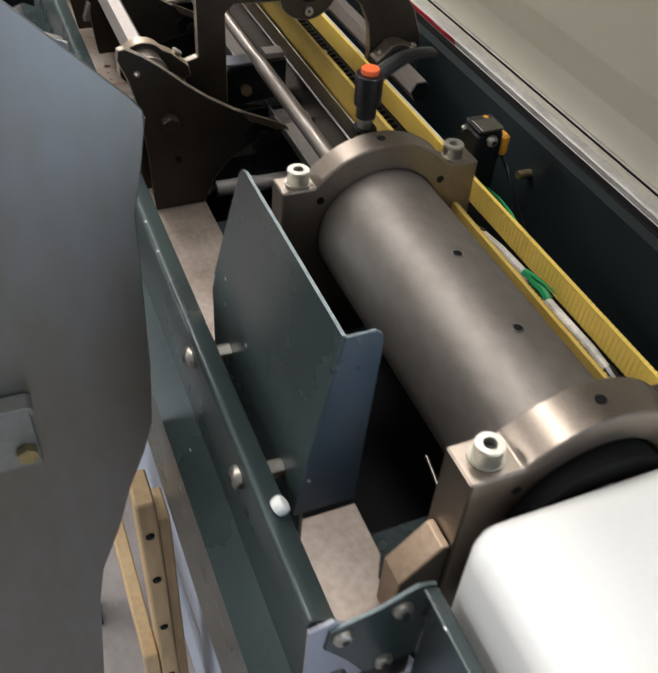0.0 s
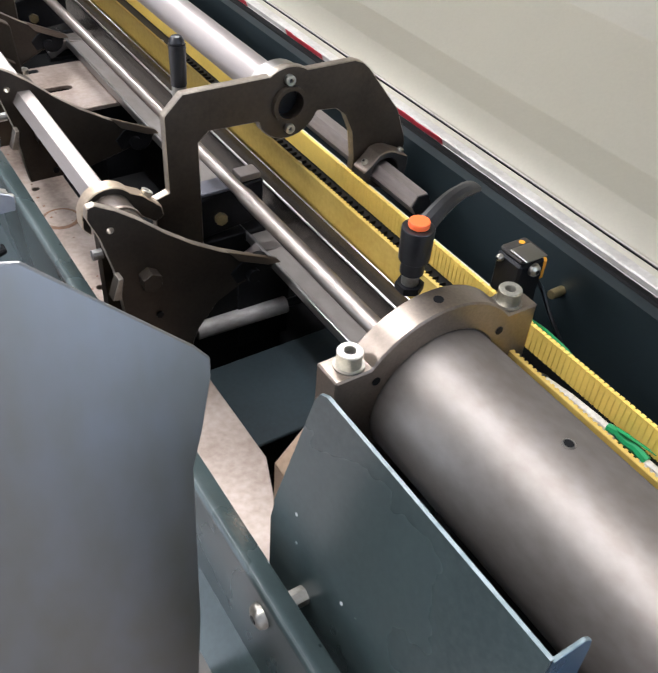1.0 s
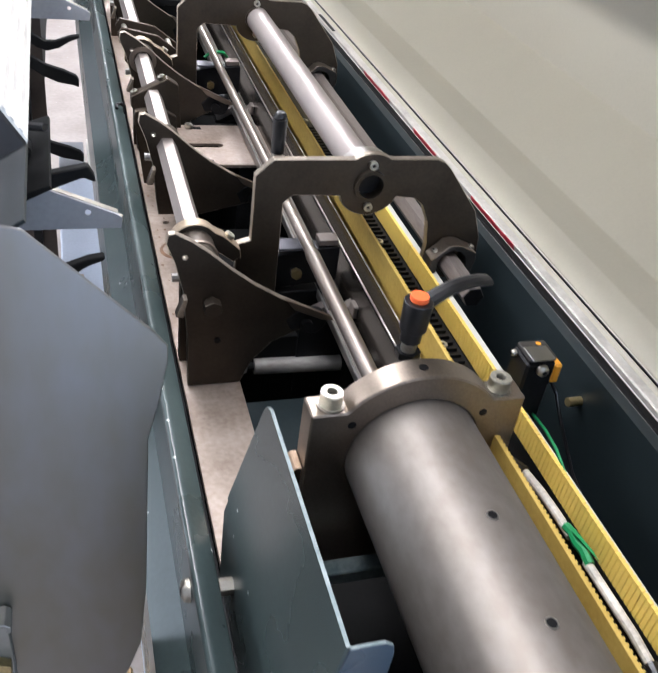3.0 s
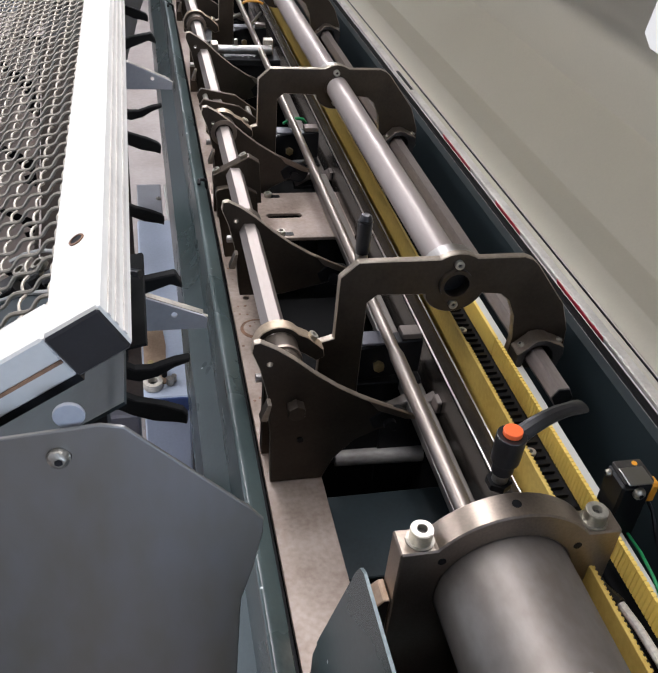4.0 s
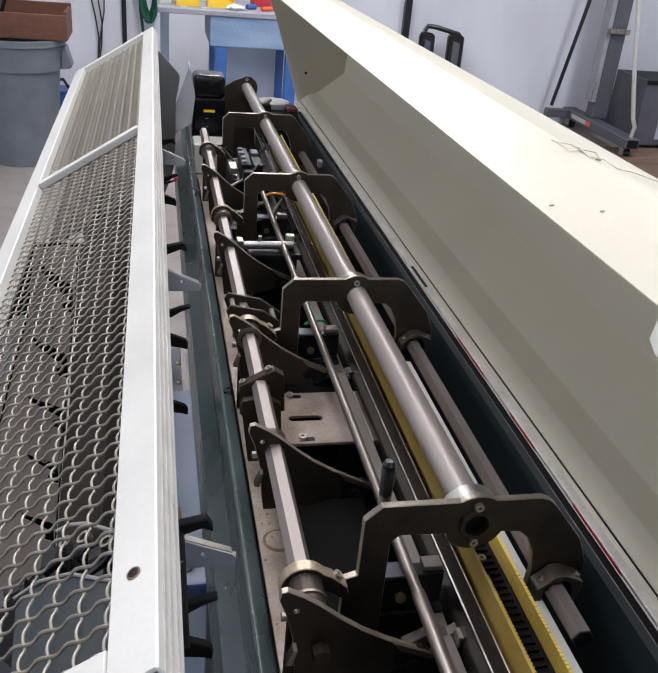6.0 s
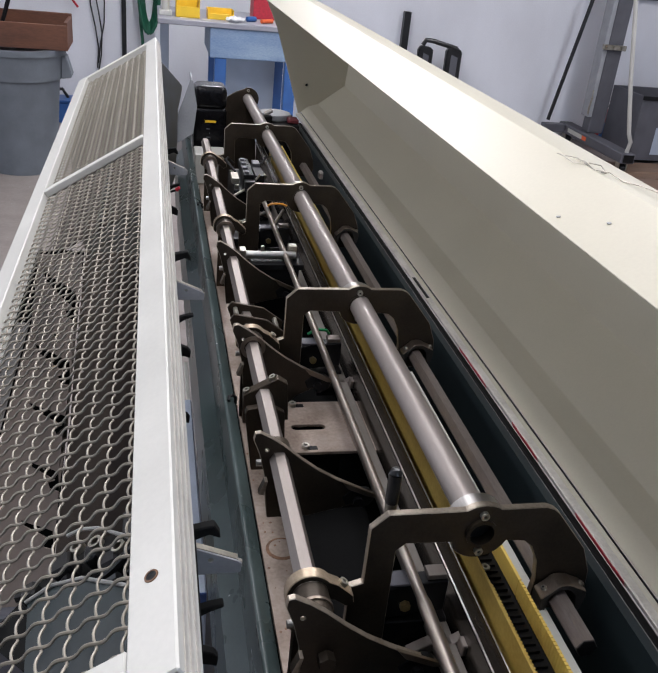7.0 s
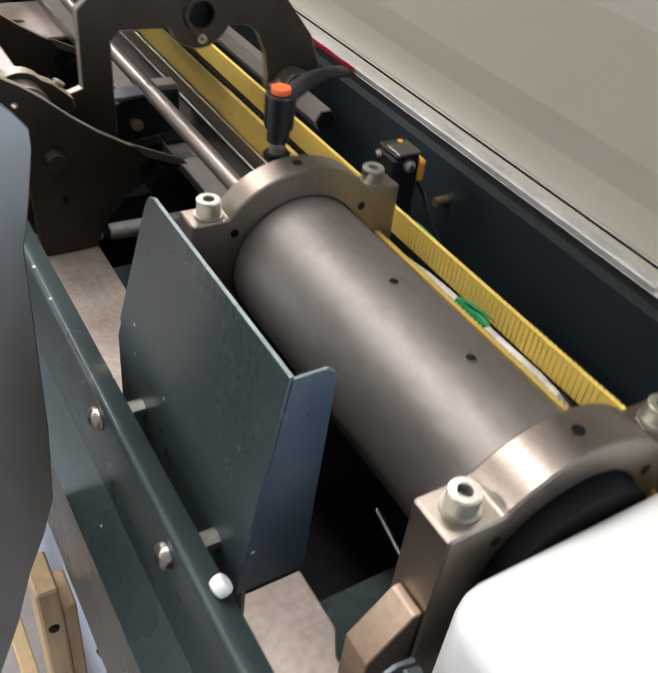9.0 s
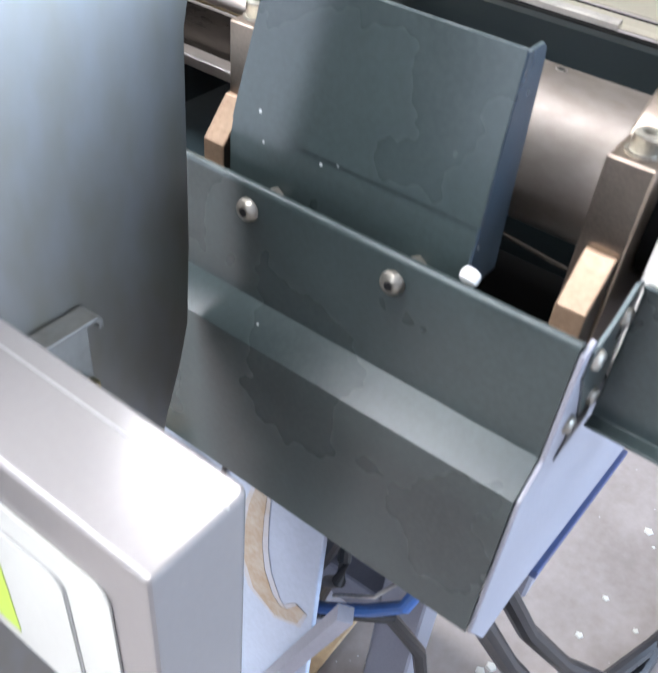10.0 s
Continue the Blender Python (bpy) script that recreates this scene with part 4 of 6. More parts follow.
part("rust_ring", plate(circle(-0.045, 0.452, 0.020, 22), 0.0003, flat(0.8391), [circle(-0.0445, 0.4535, 0.0165, 22)]), RUST, bed, "brown ring stain on the ledge")
random.seed(11)
for k in range(26):
    x, y, r = random.uniform(-0.068, -0.035), random.uniform(0.30, 0.66), random.uniform(0.0006, 0.0019)
    part("rust_speck", plate(circle(x, y, r, 6), 0.0003, flat(0.8391)), RUST, bed)

# ---- push rod ----
rod = thing("push_rod", "slim dull ground steel push rod", "rod", (0.048, 1.0, 0.969))
part("near_length", bar((0.0485, 0.0185, 0.969), (0.0485, 0.220, 0.969), 0.0068, 24), RODSTEEL, rod)
part("taper", bar((0.0485, 0.2201, 0.969), (0.0483, 0.230, 0.969), 0.0068, 24, None, 0.0054), RODSTEEL, rod)
part("far_length", bar((0.0483, 0.2301, 0.969), (0.043, 1.30, 0.969), 0.0054, 20), RODSTEEL, rod)
part("end_length", bar((0.043, 1.3001, 0.969), (0.0425, 1.5118, 0.969), 0.0050, 18), RODSTEEL, rod)


def rod_guide(y, x=0.0):
    g = thing("rod_guide", "black rod guide block with a brass-coloured bolt", "guide block", (0.055 + x, y, 0.89), "rod guides")
    part("guide_block", plate([(0.017, 0.898), (0.094, 0.906), (0.094, 0.946), (0.060, 0.944), (0.017, 0.936)], 0.018, lambda u, v, w: (u + x, y + w, v), [circle(0.0485, 0.969 - 0.05, 0.004, 10)], 0.001), BLACK, g)
    part("top_plate", block(0.030 + x, 0.062 + x, y - 0.003, y + 0.018, 0.9445, 0.9475, 0.0006), TOWER, g, "clamp strip")
    part("top_tab", block(0.072 + x, 0.092 + x, y + 0.002, y + 0.018, 0.9462, 0.9525, 0.0006), HEXSTEEL, g)
    part("bolt", bar((0.050 + x, y - 0.0001, 0.918), (0.050 + x, y - 0.0055, 0.918), 0.0058, 6), BRASSY, g, "brass-coloured bolt head")
    part("base", block(0.012 + x, 0.098 + x, y - 0.004, y + 0.030, 0.8725, 0.8975, 0.001), BLACK, g)
    return g


for k, y in enumerate((0.272, 0.790, 1.315, 1.60)):
    rod_guide(y, -0.004 * k)

# roller cross bar, cam bracket
roller = thing("cross_roller", "grey-white cylindrical cross roller on a pin", "roller", (0.03, 0.236, 0.82))
part("sleeve", bar((0.006, 0.2375, 0.828), (0.098, 0.2335, 0.828), 0.0085, 22, None, None, 0.0008), DULL, roller, "scuffed pale steel sleeve")
part("pin", bar((-0.008, 0.2380, 0.828), (0.122, 0.2330, 0.828), 0.0045, 14), BLACK, roller)
part("end_washer", bar((-0.0075, 0.2380, 0.828), (-0.0015, 0.2378, 0.828), 0.0066, 18), DULL, roller)
for k, y in enumerate((0.222, 0.742)):
    cam_bracket = thing("cam_bracket", "bright bent cam bracket with a socket screw", "bracket", (0.08, y, 0.90), "cam brackets")
    part("strap", plate([(0.036, 0.905), (0.060, 0.918), (0.082, 0.914), (0.104, 0.928), (0.112, 0.922), (0.086, 0.902), (0.060, 0.906), (0.040, 0.895)], 0.012, lambda u, v, w, y=y: (u + 0.013, y + 0.016 + w, v - 0.021), (), 0.0008), HEXSTEEL, cam_bracket)
    part("clamp_nut", block(0.099, 0.1125, y + 0.001, y + 0.0155, 0.891, 0.905, 0.001), HEXSTEEL, cam_bracket)
    cap_screw(cam_bracket, 0.1180, y + 0.0235, 0.9000, 0.0062, 0.006)
    part("nut_slot", block(0.1030, 0.1085, y + 0.0004, y + 0.0009, 0.893, 0.903), BLACK, cam_bracket)
    part("foot", block(0.050, 0.1030, y + 0.015, y + 0.032, 0.7905, 0.8760), BLACK, cam_bracket)

# ---- slotted mounting plate ----
slot = [(0.000, 0.6565), (0.036, 0.6565), *circle(0.036, 0.650, 0.0065, 6, 80, -80), (0.000, 0.6435), *circle(0.000, 0.650, 0.0065, 6, -100, -260)]
mount = thing("mounting_plate", "bare steel mounting plate with a slot and four screws", "plate", (0.06, 0.652, 0.86))
sheet_part = part("slotted_sheet", plate([(-0.024, 0.588), (0.140, 0.588), (0.140, 0.712), (0.134, 0.718), (-0.018, 0.718), (-0.024, 0.712)], 0.005, flat(0.880), [slot], 0.0007), TAN, mount)
for x, y in ((0.003, 0.707), (0.123, 0.705), (0.005, 0.598), (0.121, 0.598)):
    part("short_slot", block(x, x + 0.017, y - 0.0042, y + 0.0042, 0.8848, 0.8856, 0.0002), BLACK, sheet_part)
    cap_screw(sheet_part, x, y, 0.8856, 0.0056, 0.0055)
part("riser", block(0.055, 0.100, 0.592, 0.714, 0.728, 0.8798), BLACK, mount)

# ---- pneumatic cylinder and gripper block ----
air = thing("air_cylinder", "silver pneumatic cylinder lying across the trough", "cylinder", (0.01, 1.105, 0.93))
part("barrel", bar((-0.030, 1.105, 0.968), (0.064, 1.105, 0.968), 0.0075, 20, None, None, 0.001), BRIGHT, air)
part("end_cap", block(-0.042, -0.0302, 1.094, 1.116, 0.957, 0.980, 0.001), ZINC, air)
part("end_cap", block(0.052, 0.068, 1.116, 1.132, 0.957, 0.982, 0.001), ZINC, air)
part("fitting", block(-0.002, 0.004, 1.102, 1.108, 0.9766, 0.986), ZINC, air)
part("bed_plate", block(-0.020, 0.078, 1.085, 1.150, 0.946, 0.9568, 0.001), BLACK, air)
part("foot", block(-0.010, 0.070, 1.090, 1.145, 0.8005, 0.9458), BLACK, air)
grip_block = thing("gripper_block", "dark grey machined gripper carriage with screws", "gripper", (0.03, 1.60, 0.95))
gb = part("jaw_bar", block(0.010, 0.034, 1.555, 1.700, 0.972, 0.990, 0.0015), BLACK, grip_block)
for y in (1.565, 1.600, 1.640, 1.675):
    part("notch", block(0.013, 0.024, y, y + 0.014, 0.9902, 0.9945, 0.0008), TOWER, gb, "raised grey step")
    part("step_hole", bar((0.0285, y + 0.007, 0.9898), (0.0285, y + 0.007, 0.9906), 0.0028, 10), BLACK, gb)
part("jaw_side", block(0.040, 0.062, 1.575, 1.650, 0.962, 0.983, 0.001), BLACK, grip_block)
part("jaw_side", block(0.042, 0.060, 1.655, 1.690, 0.962, 0.990, 0.001), TOWER, grip_block, "grey side jaw")
part("jaw_side", block(-0.014, 0.004, 1.585, 1.640, 0.958, 0.972, 0.001), ZINC, grip_block, "zinc side jaw")
part("front_block", block(0.012, 0.036, 1.530, 1.5545, 0.955, 0.980, 0.0015), PLASTIC, grip_block)
part("base", block(-0.012, 0.078, 1.540, 1.715, 0.8105, 0.9575, 0.002), BLACK, grip_block)
for x, y in ((0.058, 1.535), (-0.006, 1.548), (0.070, 1.640), (-0.008, 1.665), (0.050, 1.5605)):
    cap_screw(grip_block, x, y, 0.9580, 0.0050, 0.010)
for p, q, r in (((-0.018, 1.520, 0.948), (0.028, 1.545, 0.966), 0.0030), ((0.044, 1.528, 0.950), (0.074, 1.560, 0.962), 0.0034), ((0.036, 1.535, 0.984), (0.048, 1.560, 0.990), 0.0026)):
    part("link", bar(p, q, r, 10), ZINC, grip_block, "small bright link")
part("air_hose", hose([(0.060, 1.66, 0.985), (0.078, 1.68, 1.000), (0.094, 1.72, 0.992), (0.100, 1.78, 0.965)], 0.0030, 8), PLASTIC, grip_block)
part("air_hose", hose([(0.000, 1.66, 0.968), (-0.020, 1.70, 0.985), (-0.010, 1.76, 0.975), (0.010, 1.80, 0.950)], 0.0028, 8), PLASTIC, grip_block)
part("rod_eye", bar((0.0425, 1.512, 0.969), (0.0425, 1.530, 0.969), 0.0078, 14, None, None, 0.001), ZINC, grip_block, "bright rod eye")
linkage = thing("linkage_rods", "small bright linkage rods and levers", "linkage", (0.02, 1.43, 0.92))
for p, q, r in (((-0.036, 1.40, 0.915), (0.050, 1.45, 0.935), 0.0038), ((0.060, 1.38, 0.930), (0.100, 1.50, 0.925), 0.0034), ((0.090, 1.42, 0.915), (0.030, 1.37, 0.925), 0.0030)):
    part("link", bar(p, q, r, 10), BRIGHT, linkage)
part("clevis", block(-0.058, -0.036, 1.385, 1.415, 0.905, 0.935, 0.002), ALU, linkage, "white end fitting")
part("rail", block(-0.040, 0.100, 1.36, 1.50, 0.896, 0.904, 0.001), BLACK, linkage)
part("support", block(-0.01, 0.09, 1.40, 1.46, 0.8105, 0.8958), BLACK, linkage)
manifold = thing("valve_tag", "small white tag beside a loop of green wires", "tag", (-0.02, 0.93, 0.87))
part("tag", block(-0.028, -0.004, 0.905, 0.930, 0.880, 0.8835, 0.0006), LABELWHITE, manifold)
part("tag_post", block(-0.020, -0.012, 0.910, 0.925, 0.8005, 0.8798), BLACK, manifold)
for k in range(5):
    part("wire", hose(sag((0.000 + 0.004 * k, 0.900 + 0.006 * k, 0.900), (0.050, 0.930 + 0.008 * k, 0.880 + 0.004 * k), 0.012 + 0.004 * k, 8), 0.0014, 6), GREENWIRE, manifold)

green_lead = single("green_lead", hose([(0.040, 0.815, 0.950), (0.048, 0.812, 0.958), (0.058, 0.810, 0.960), (0.068, 0.812, 0.958), (0.074, 0.815, 0.951)], 0.0024), GREENWIRE, "bright green lead over the rod guide", "cable")
orange_lead = single("orange_lead", hose([(0.042, 1.36, 0.980), (0.050, 1.36, 0.984), (0.060, 1.361, 0.985), (0.074, 1.362, 0.984), (0.084, 1.362, 0.980)], 0.0024), AMBER, "thin amber lead arching behind a yoke", "cable")
# ---- drive motor and bracket at the far end ----
motor = thing("drive_motor", "black drive motor with a domed cap and yellow label", "motor", (-0.035, 2.14, 0.90))
mb = block(-0.080, 0.014, 2.10, 2.20, 0.885, 1.024)
soften(mb, 0.010, 3)
part("casing", mb, MOTORBLACK, motor)
dome = block(-0.080, 0.014, 2.100, 2.200, 1.0200, 1.086)
soften(dome, 0.017, 4)
part("cap", dome, MOTORBLACK, motor, "glossy domed black cap")
part("label", block(-0.048, -0.016, 2.0985, 2.0999, 0.984, 0.991), YBIN, motor, "small yellow label strip")
for k in range(4):
    part("printed_bar", block(-0.044 + 0.008 * (k % 2), -0.034, 2.0985, 2.0999, 0.965 - 0.012 * k, 0.9672 - 0.012 * k), TOWER, motor)
part("side_guard", plate([(2.08, 0.88), (2.20, 0.88), (2.20, 1.105), (2.13, 1.105), (2.08, 1.02)], 0.003, along(-0.0895), (), 0.0005), FRAMEGREY, motor, "grey-white side guard sheet")
part("front_guard", plate([(-0.128, 0.930), (-0.0835, 0.960), (-0.0740, 1.035), (-0.0860, 1.105), (-0.0930, 1.110), (-0.128, 1.010)], 0.003, upright(2.060), (), 0.0005), FRAMEGREY, motor, "grey-white guard sheet")
white_block = thing("end_block", "pale grey bearing block at the shaft end", "block", (-0.045, 2.02, 0.84))
part("pillow", block(-0.082, 0.005, 1.97, 2.06, 0.8395, 0.925, 0.003), ALU, white_block)
far_plate = thing("end_bracket", "bronzed end bracket holding the feed tube", "bracket", (tx(2.28), 2.28, 0.80))
part("bracket_plate", plate([(0.020, 0.80), (0.020, 1.020), (0.055, 1.042), (0.082, 1.052), *circle(tx(2.28), TZ, 0.034, 10, 100, -50), (0.130, 0.80)], 0.008, upright(2.282), [circle(tx(2.28), TZ, 0.0160, 24)], 0.0008), YOKE, far_plate)
cap_screw(far_plate, tx(2.28), 2.2818, TZ + 0.026, 0.0045, 0.004, (0, -1, 0))
gear = thing("far_gearbox", "black gearbox with a round grey cover and red cap", "gearbox", (0.16, 2.22, 0.85))
part("casing", block(0.125, 0.235, 2.12, 2.27, 0.8505, 0.985, 0.006, 2), BLACK, gear)
part("cover", bar((0.165, 2.20, 0.9855), (0.165, 2.20, 1.004), 0.052, 28, None, None, 0.004), FRAMEGREY, gear, "round grey cover")
part("red_cap", block(0.200, 0.233, 2.130, 2.175, 0.9855, 0.9990, 0.003), MAROON, gear, "small dark red cap")
part("terminal_box", block(0.100, 0.150, 2.115, 2.150, 0.9855, 1.010, 0.004), BLACK, gear)
part("fitting", bar((0.128, 2.13, 1.0105), (0.150, 2.13, 1.024), 0.007, 12), DULL, gear, "pale metal fitting")
part("foot", block(0.14, 0.22, 2.14, 2.25, 0.7285, 0.850), BLACK, gear)
for y, z in ((1.62, 0.935), (1.78, 0.930)):
    fitting = thing("wall_fitting", "white plastic fitting on the back wall", "fitting", (0.240, y, z), "fittings on the back wall")
    part("body", block(0.236, 0.2495, y, y + 0.022, z - 0.010, z + 0.010, 0.003), DULL, fitting)

# ---- long cream lid, swung open ----
lid = thing("lid", "long cream enamelled lid swung open on its hinge line", "lid", (0.30, 1.0, 0.955))
LY0, LY1 = -0.62, 2.40
inner = [(0.2850, 0.9672), (0.3070, 0.9850), (0.3400, 0.9950), (0.4250, 1.0600), (0.4320, 1.1300), (0.4320, 1.2200), (0.3400, 1.3000), (0.2300, 1.3440), (0.1480, 1.3080), (0.1440, 1.2980)]
part("shell", sheet(inner[:7], 0.0025, LY0, LY1, 0.0012), BEIGE, lid)
part("top_face", sheet([(0.3405, 1.3020), (0.2380, 1.3385), (0.2160, 1.3400), (0.1465, 1.3078)], 0.0025, LY0, LY1, 0.0006), BEIGE, lid, "cream top face, brightly lit")
part("hinge_lip", sheet([(0.2706, 0.9578), (0.2725, 0.9590), (0.2765, 0.9596), (0.2838, 0.9640)], 0.0022, LY0, LY1, 0.0006), BEIGE, lid, "cream hinge lip")
part("edge_strip", sheet([(0.2700, 0.9565), (0.2684, 0.9618), (0.2692, 0.9624), (0.2730, 0.9626), (0.2770, 0.9631)], 0.0010, -0.162, LY1, 0), EDGEWHITE, lid, "chipped white edge strip")
part("seam", block(0.2836, 0.2849, LY0, LY1, 0.9644, 0.9664), BLACK, lid, "thin dark seam")
part("end_cheek", plate([(0.275, 0.962), (0.3075, 0.987), (0.3395, 0.997), (0.4225, 1.061), (0.4295, 1.13), (0.4295, 1.22), (0.34, 1.296), (0.23, 1.340), (0.150, 1.305), (0.19, 1.22)], 0.003, upright(LY1 - 0.0035), [circle(0.296, 1.056, 0.0045, 14)], 0.0006), BEIGE, lid)
part("bolt_hole", bar((0.296, LY1 - 0.0008, 1.056), (0.296, LY1 - 0.0002, 1.056), 0.0060, 14), BLACK, lid, "dark bolt hole")
part("flange_tab", plate([(LY0, 1.306), (0.135, 1.306), (0.139, 1.283), (0.128, 1.276), (LY0, 1.276)], 0.002, lambda u, v, w: (0.1465 + w, u, v), (), 0.0004), HOUSING, lid, "white edge flange")
for x, y, z in ((0.156, 0.334, 1.3135), (0.179, 0.289, 1.3240)):
    part("rivet_mark", bar((x, y, z - 0.0006), (x - 0.0001, y, z - 0.0001), 0.0021, 12), GREYTRIM, lid)
for x, y, z in ((0.4270, 0.42, 1.085), (0.366, 0.36, 1.0149), (0.3700, 0.18, 1.0180), (0.392, 0.75, 1.0348)):
    part("paint_chip", bar((x, y, z), (x - 0.0010, y, z + 0.0010), 0.0013, 5), BLACK, lid)
for y0, y1 in ((0.237, 0.346), (0.452, 0.532), (0.630, 0.745)):
    tape = thing("tape_strip", "strip of worn red tape on the hinge lip", "tape", (0.272, y0, 0.957), "red tape strips")
    for k in range(5):
        a, b = y0 + (y1 - y0) * k / 5, y0 + (y1 - y0) * (k + 0.985) / 5
        low = 0.9618 + 0.0004 * math.sin(2.6 * k + 9 * y0)
        part("strip", sheet([(0.2693, 0.9556), (0.2666, low), (0.2668, low + 0.0005)], 0.0004, a, b), RED, tape)
chip = thing("dark_clip", "small dark clip on the hinge lip", "clip", (0.274, 1.0, 0.958))
part("clip", block(0.2680, 0.2735, 0.925, 1.015, 0.9634, 0.9650, 0.0006), BLACK, chip)

ties = thing("loose_wire", "curly ends of thin grey wire lying on the lid", "wire", (0.222, 0.40, 1.341))
for wire_run in ([(0.204, 0.452), (0.202, 0.436), (0.208, 0.424), (0.216, 0.418)], [(0.209, 0.444), (0.214, 0.428), (0.219, 0.410)], [(0.217, 0.432), (0.216, 0.416), (0.218, 0.400), (0.214, 0.392)], [(0.222, 0.418), (0.226, 0.402), (0.225, 0.388), (0.217, 0.384)], [(0.216, 0.392), (0.222, 0.378), (0.229, 0.362), (0.235, 0.342), (0.243, 0.317), (0.252, 0.285), (0.256, 0.25)]):
    part("strand", hose([(x, y, 1.3415 - max(0.0, (x - 0.238) * 0.36) + 0.0022 * math.sin(2.1 * j)) for j, (x, y) in enumerate(wire_run)], 0.0006, 6), ZINC, ties)


# ---- mesh guard, swung open ----
guard = thing("mesh_guard", "white-framed wire mesh guard leaning open", "guard", (-0.28, 1.0, 1.05))
GA = Vector((-0.189, 0, 1.2185))
GU = Vector((-0.848, 0, -0.530)).normalized()
GN = Vector((GU.z, 0, -GU.x))
GY0, GY1 = -0.045, 2.03


def gp(u, y, w):
    """A place on the guard: u from its inner rail outwards, w above the mesh."""
    p = GA + GU * u + GN * w
    return (p.x, y, p.z)


def rail_bar(u0, u1, y0, y1, w0, w1, bevel=0.0012):
    own = block(u0, u1, y0, y1, w0, w1, bevel)
    for v in own.verts:
        v.co = Vector(gp(v.co.x, v.co.y, v.co.z))
    return own


inner_rail = part("inner_rail", rail_bar(0.0, 0.0285, GY0, GY1, -0.025, 0.0), ALU, guard)
for w in (-0.007, -0.0125, -0.0185):
    part("groove", rail_bar(-0.0008, -0.0001, GY0 + 0.001, GY1, w - 0.0014, w + 0.0010, 0), GROOVE, inner_rail)
part("end_cap", rail_bar(0.0004, 0.0281, GY0 - 0.003, GY0 - 0.0003, -0.0246, -0.0004), PLASTIC, inner_rail, "black plastic end cap")
part("drilled_hole", bar(gp(0.014, 0.023, -0.002), gp(0.014, 0.023, 0.0003), 0.0032, 14), BLACK, inner_rail)
part("hole_rim", ring(gp(0.014, 0.023, -0.001), gp(0.014, 0.023, 0.0006), 0.0042, 0.0032, 16), RUST, inner_rail)
part("outer_rail", rail_bar(0.2105, 0.2375, GY0, GY1, -0.025, 0.0), ALU, guard)
part("near_rail", rail_bar(0.0290, 0.2100, GY0, GY0 + 0.028, -0.025, -0.0005), ALU, guard)
part("groove", rail_bar(0.0295, 0.2095, GY0 - 0.0008, GY0 - 0.0001, -0.0156, -0.0138, 0), RUST, guard, "brown stained groove")
part("under_strip", rail_bar(0.0295, 0.2095, GY0 + 0.002, GY0 + 0.010, -0.0300, -0.0255, 0), BLACK, guard)
part("far_rail", rail_bar(0.0290, 0.2100, GY1 - 0.028, GY1, -0.025, -0.0005), ALU, guard)
part("cross_rail", rail_bar(0.0290, 0.2100, 1.000, 1.015, -0.010, 0.0015), ALU, guard)
PITCH = 0.0182
ACROSS, LONG = 10, int((GY1 - GY0 - 0.056) / PITCH)
SPAN = 0.181
FINE = 8


long_pts = [Vector((0, GY0 + 0.028 + k * PITCH / FINE, 0)) + GU * 0.0011 * math.sin(math.tau * (k / FINE - 0.5)) - GN * (0.0124 + 0.0012 * math.cos(math.tau * (k / FINE - 0.5))) for k in range(LONG * FINE + 1)]
first_long = part("long_wire", hose(long_pts, 0.00092, 6), WIRE, guard)
cross_pts = [GU * (j * SPAN / ACROSS / FINE) + GN * 0.0016 * math.sin(math.tau * (j / FINE - 0.5)) for j in range(ACROSS * FINE + 1)]
first_cross = part("cross_wire", hose(cross_pts, 0.00114, 6), WIRE, guard)
for i in range(ACROSS):
    ob = first_long if i == 0 else new("long_wire", first_long.data)
    ob.parent = guard
    p = GA + GU * (0.029 + (i + 0.5) * SPAN / ACROSS)
    ob.location = (p.x, 0, p.z)
for k in range(LONG):
    ob = first_cross if k == 0 else new("cross_wire", first_cross.data)
    ob.parent = guard
    p = GA + GU * 0.029 + GN * -0.012
    ob.location = (p.x, GY0 + 0.028 + (k + 0.5) * PITCH, p.z)
CHEEKSHAPE = [(-0.262, 1.160), (-0.192, 1.1665), (-0.182, 1.164), (-0.124, 1.103), (-0.1175, 1.094), (-0.1175, 1.084), (-0.1225, 1.054), (-0.128, 1.030), (-0.1300, 0.900), (-0.134, 0.837), (-0.143, 0.805), (-0.157, 0.768), (-0.172, 0.715), (-0.192, 0.660), (-0.201, 0.610), (-0.216, 0.460), (-0.225, 0.350), (-0.360, 0.350), (-0.420, 0.80), (-0.420, 1.02)]
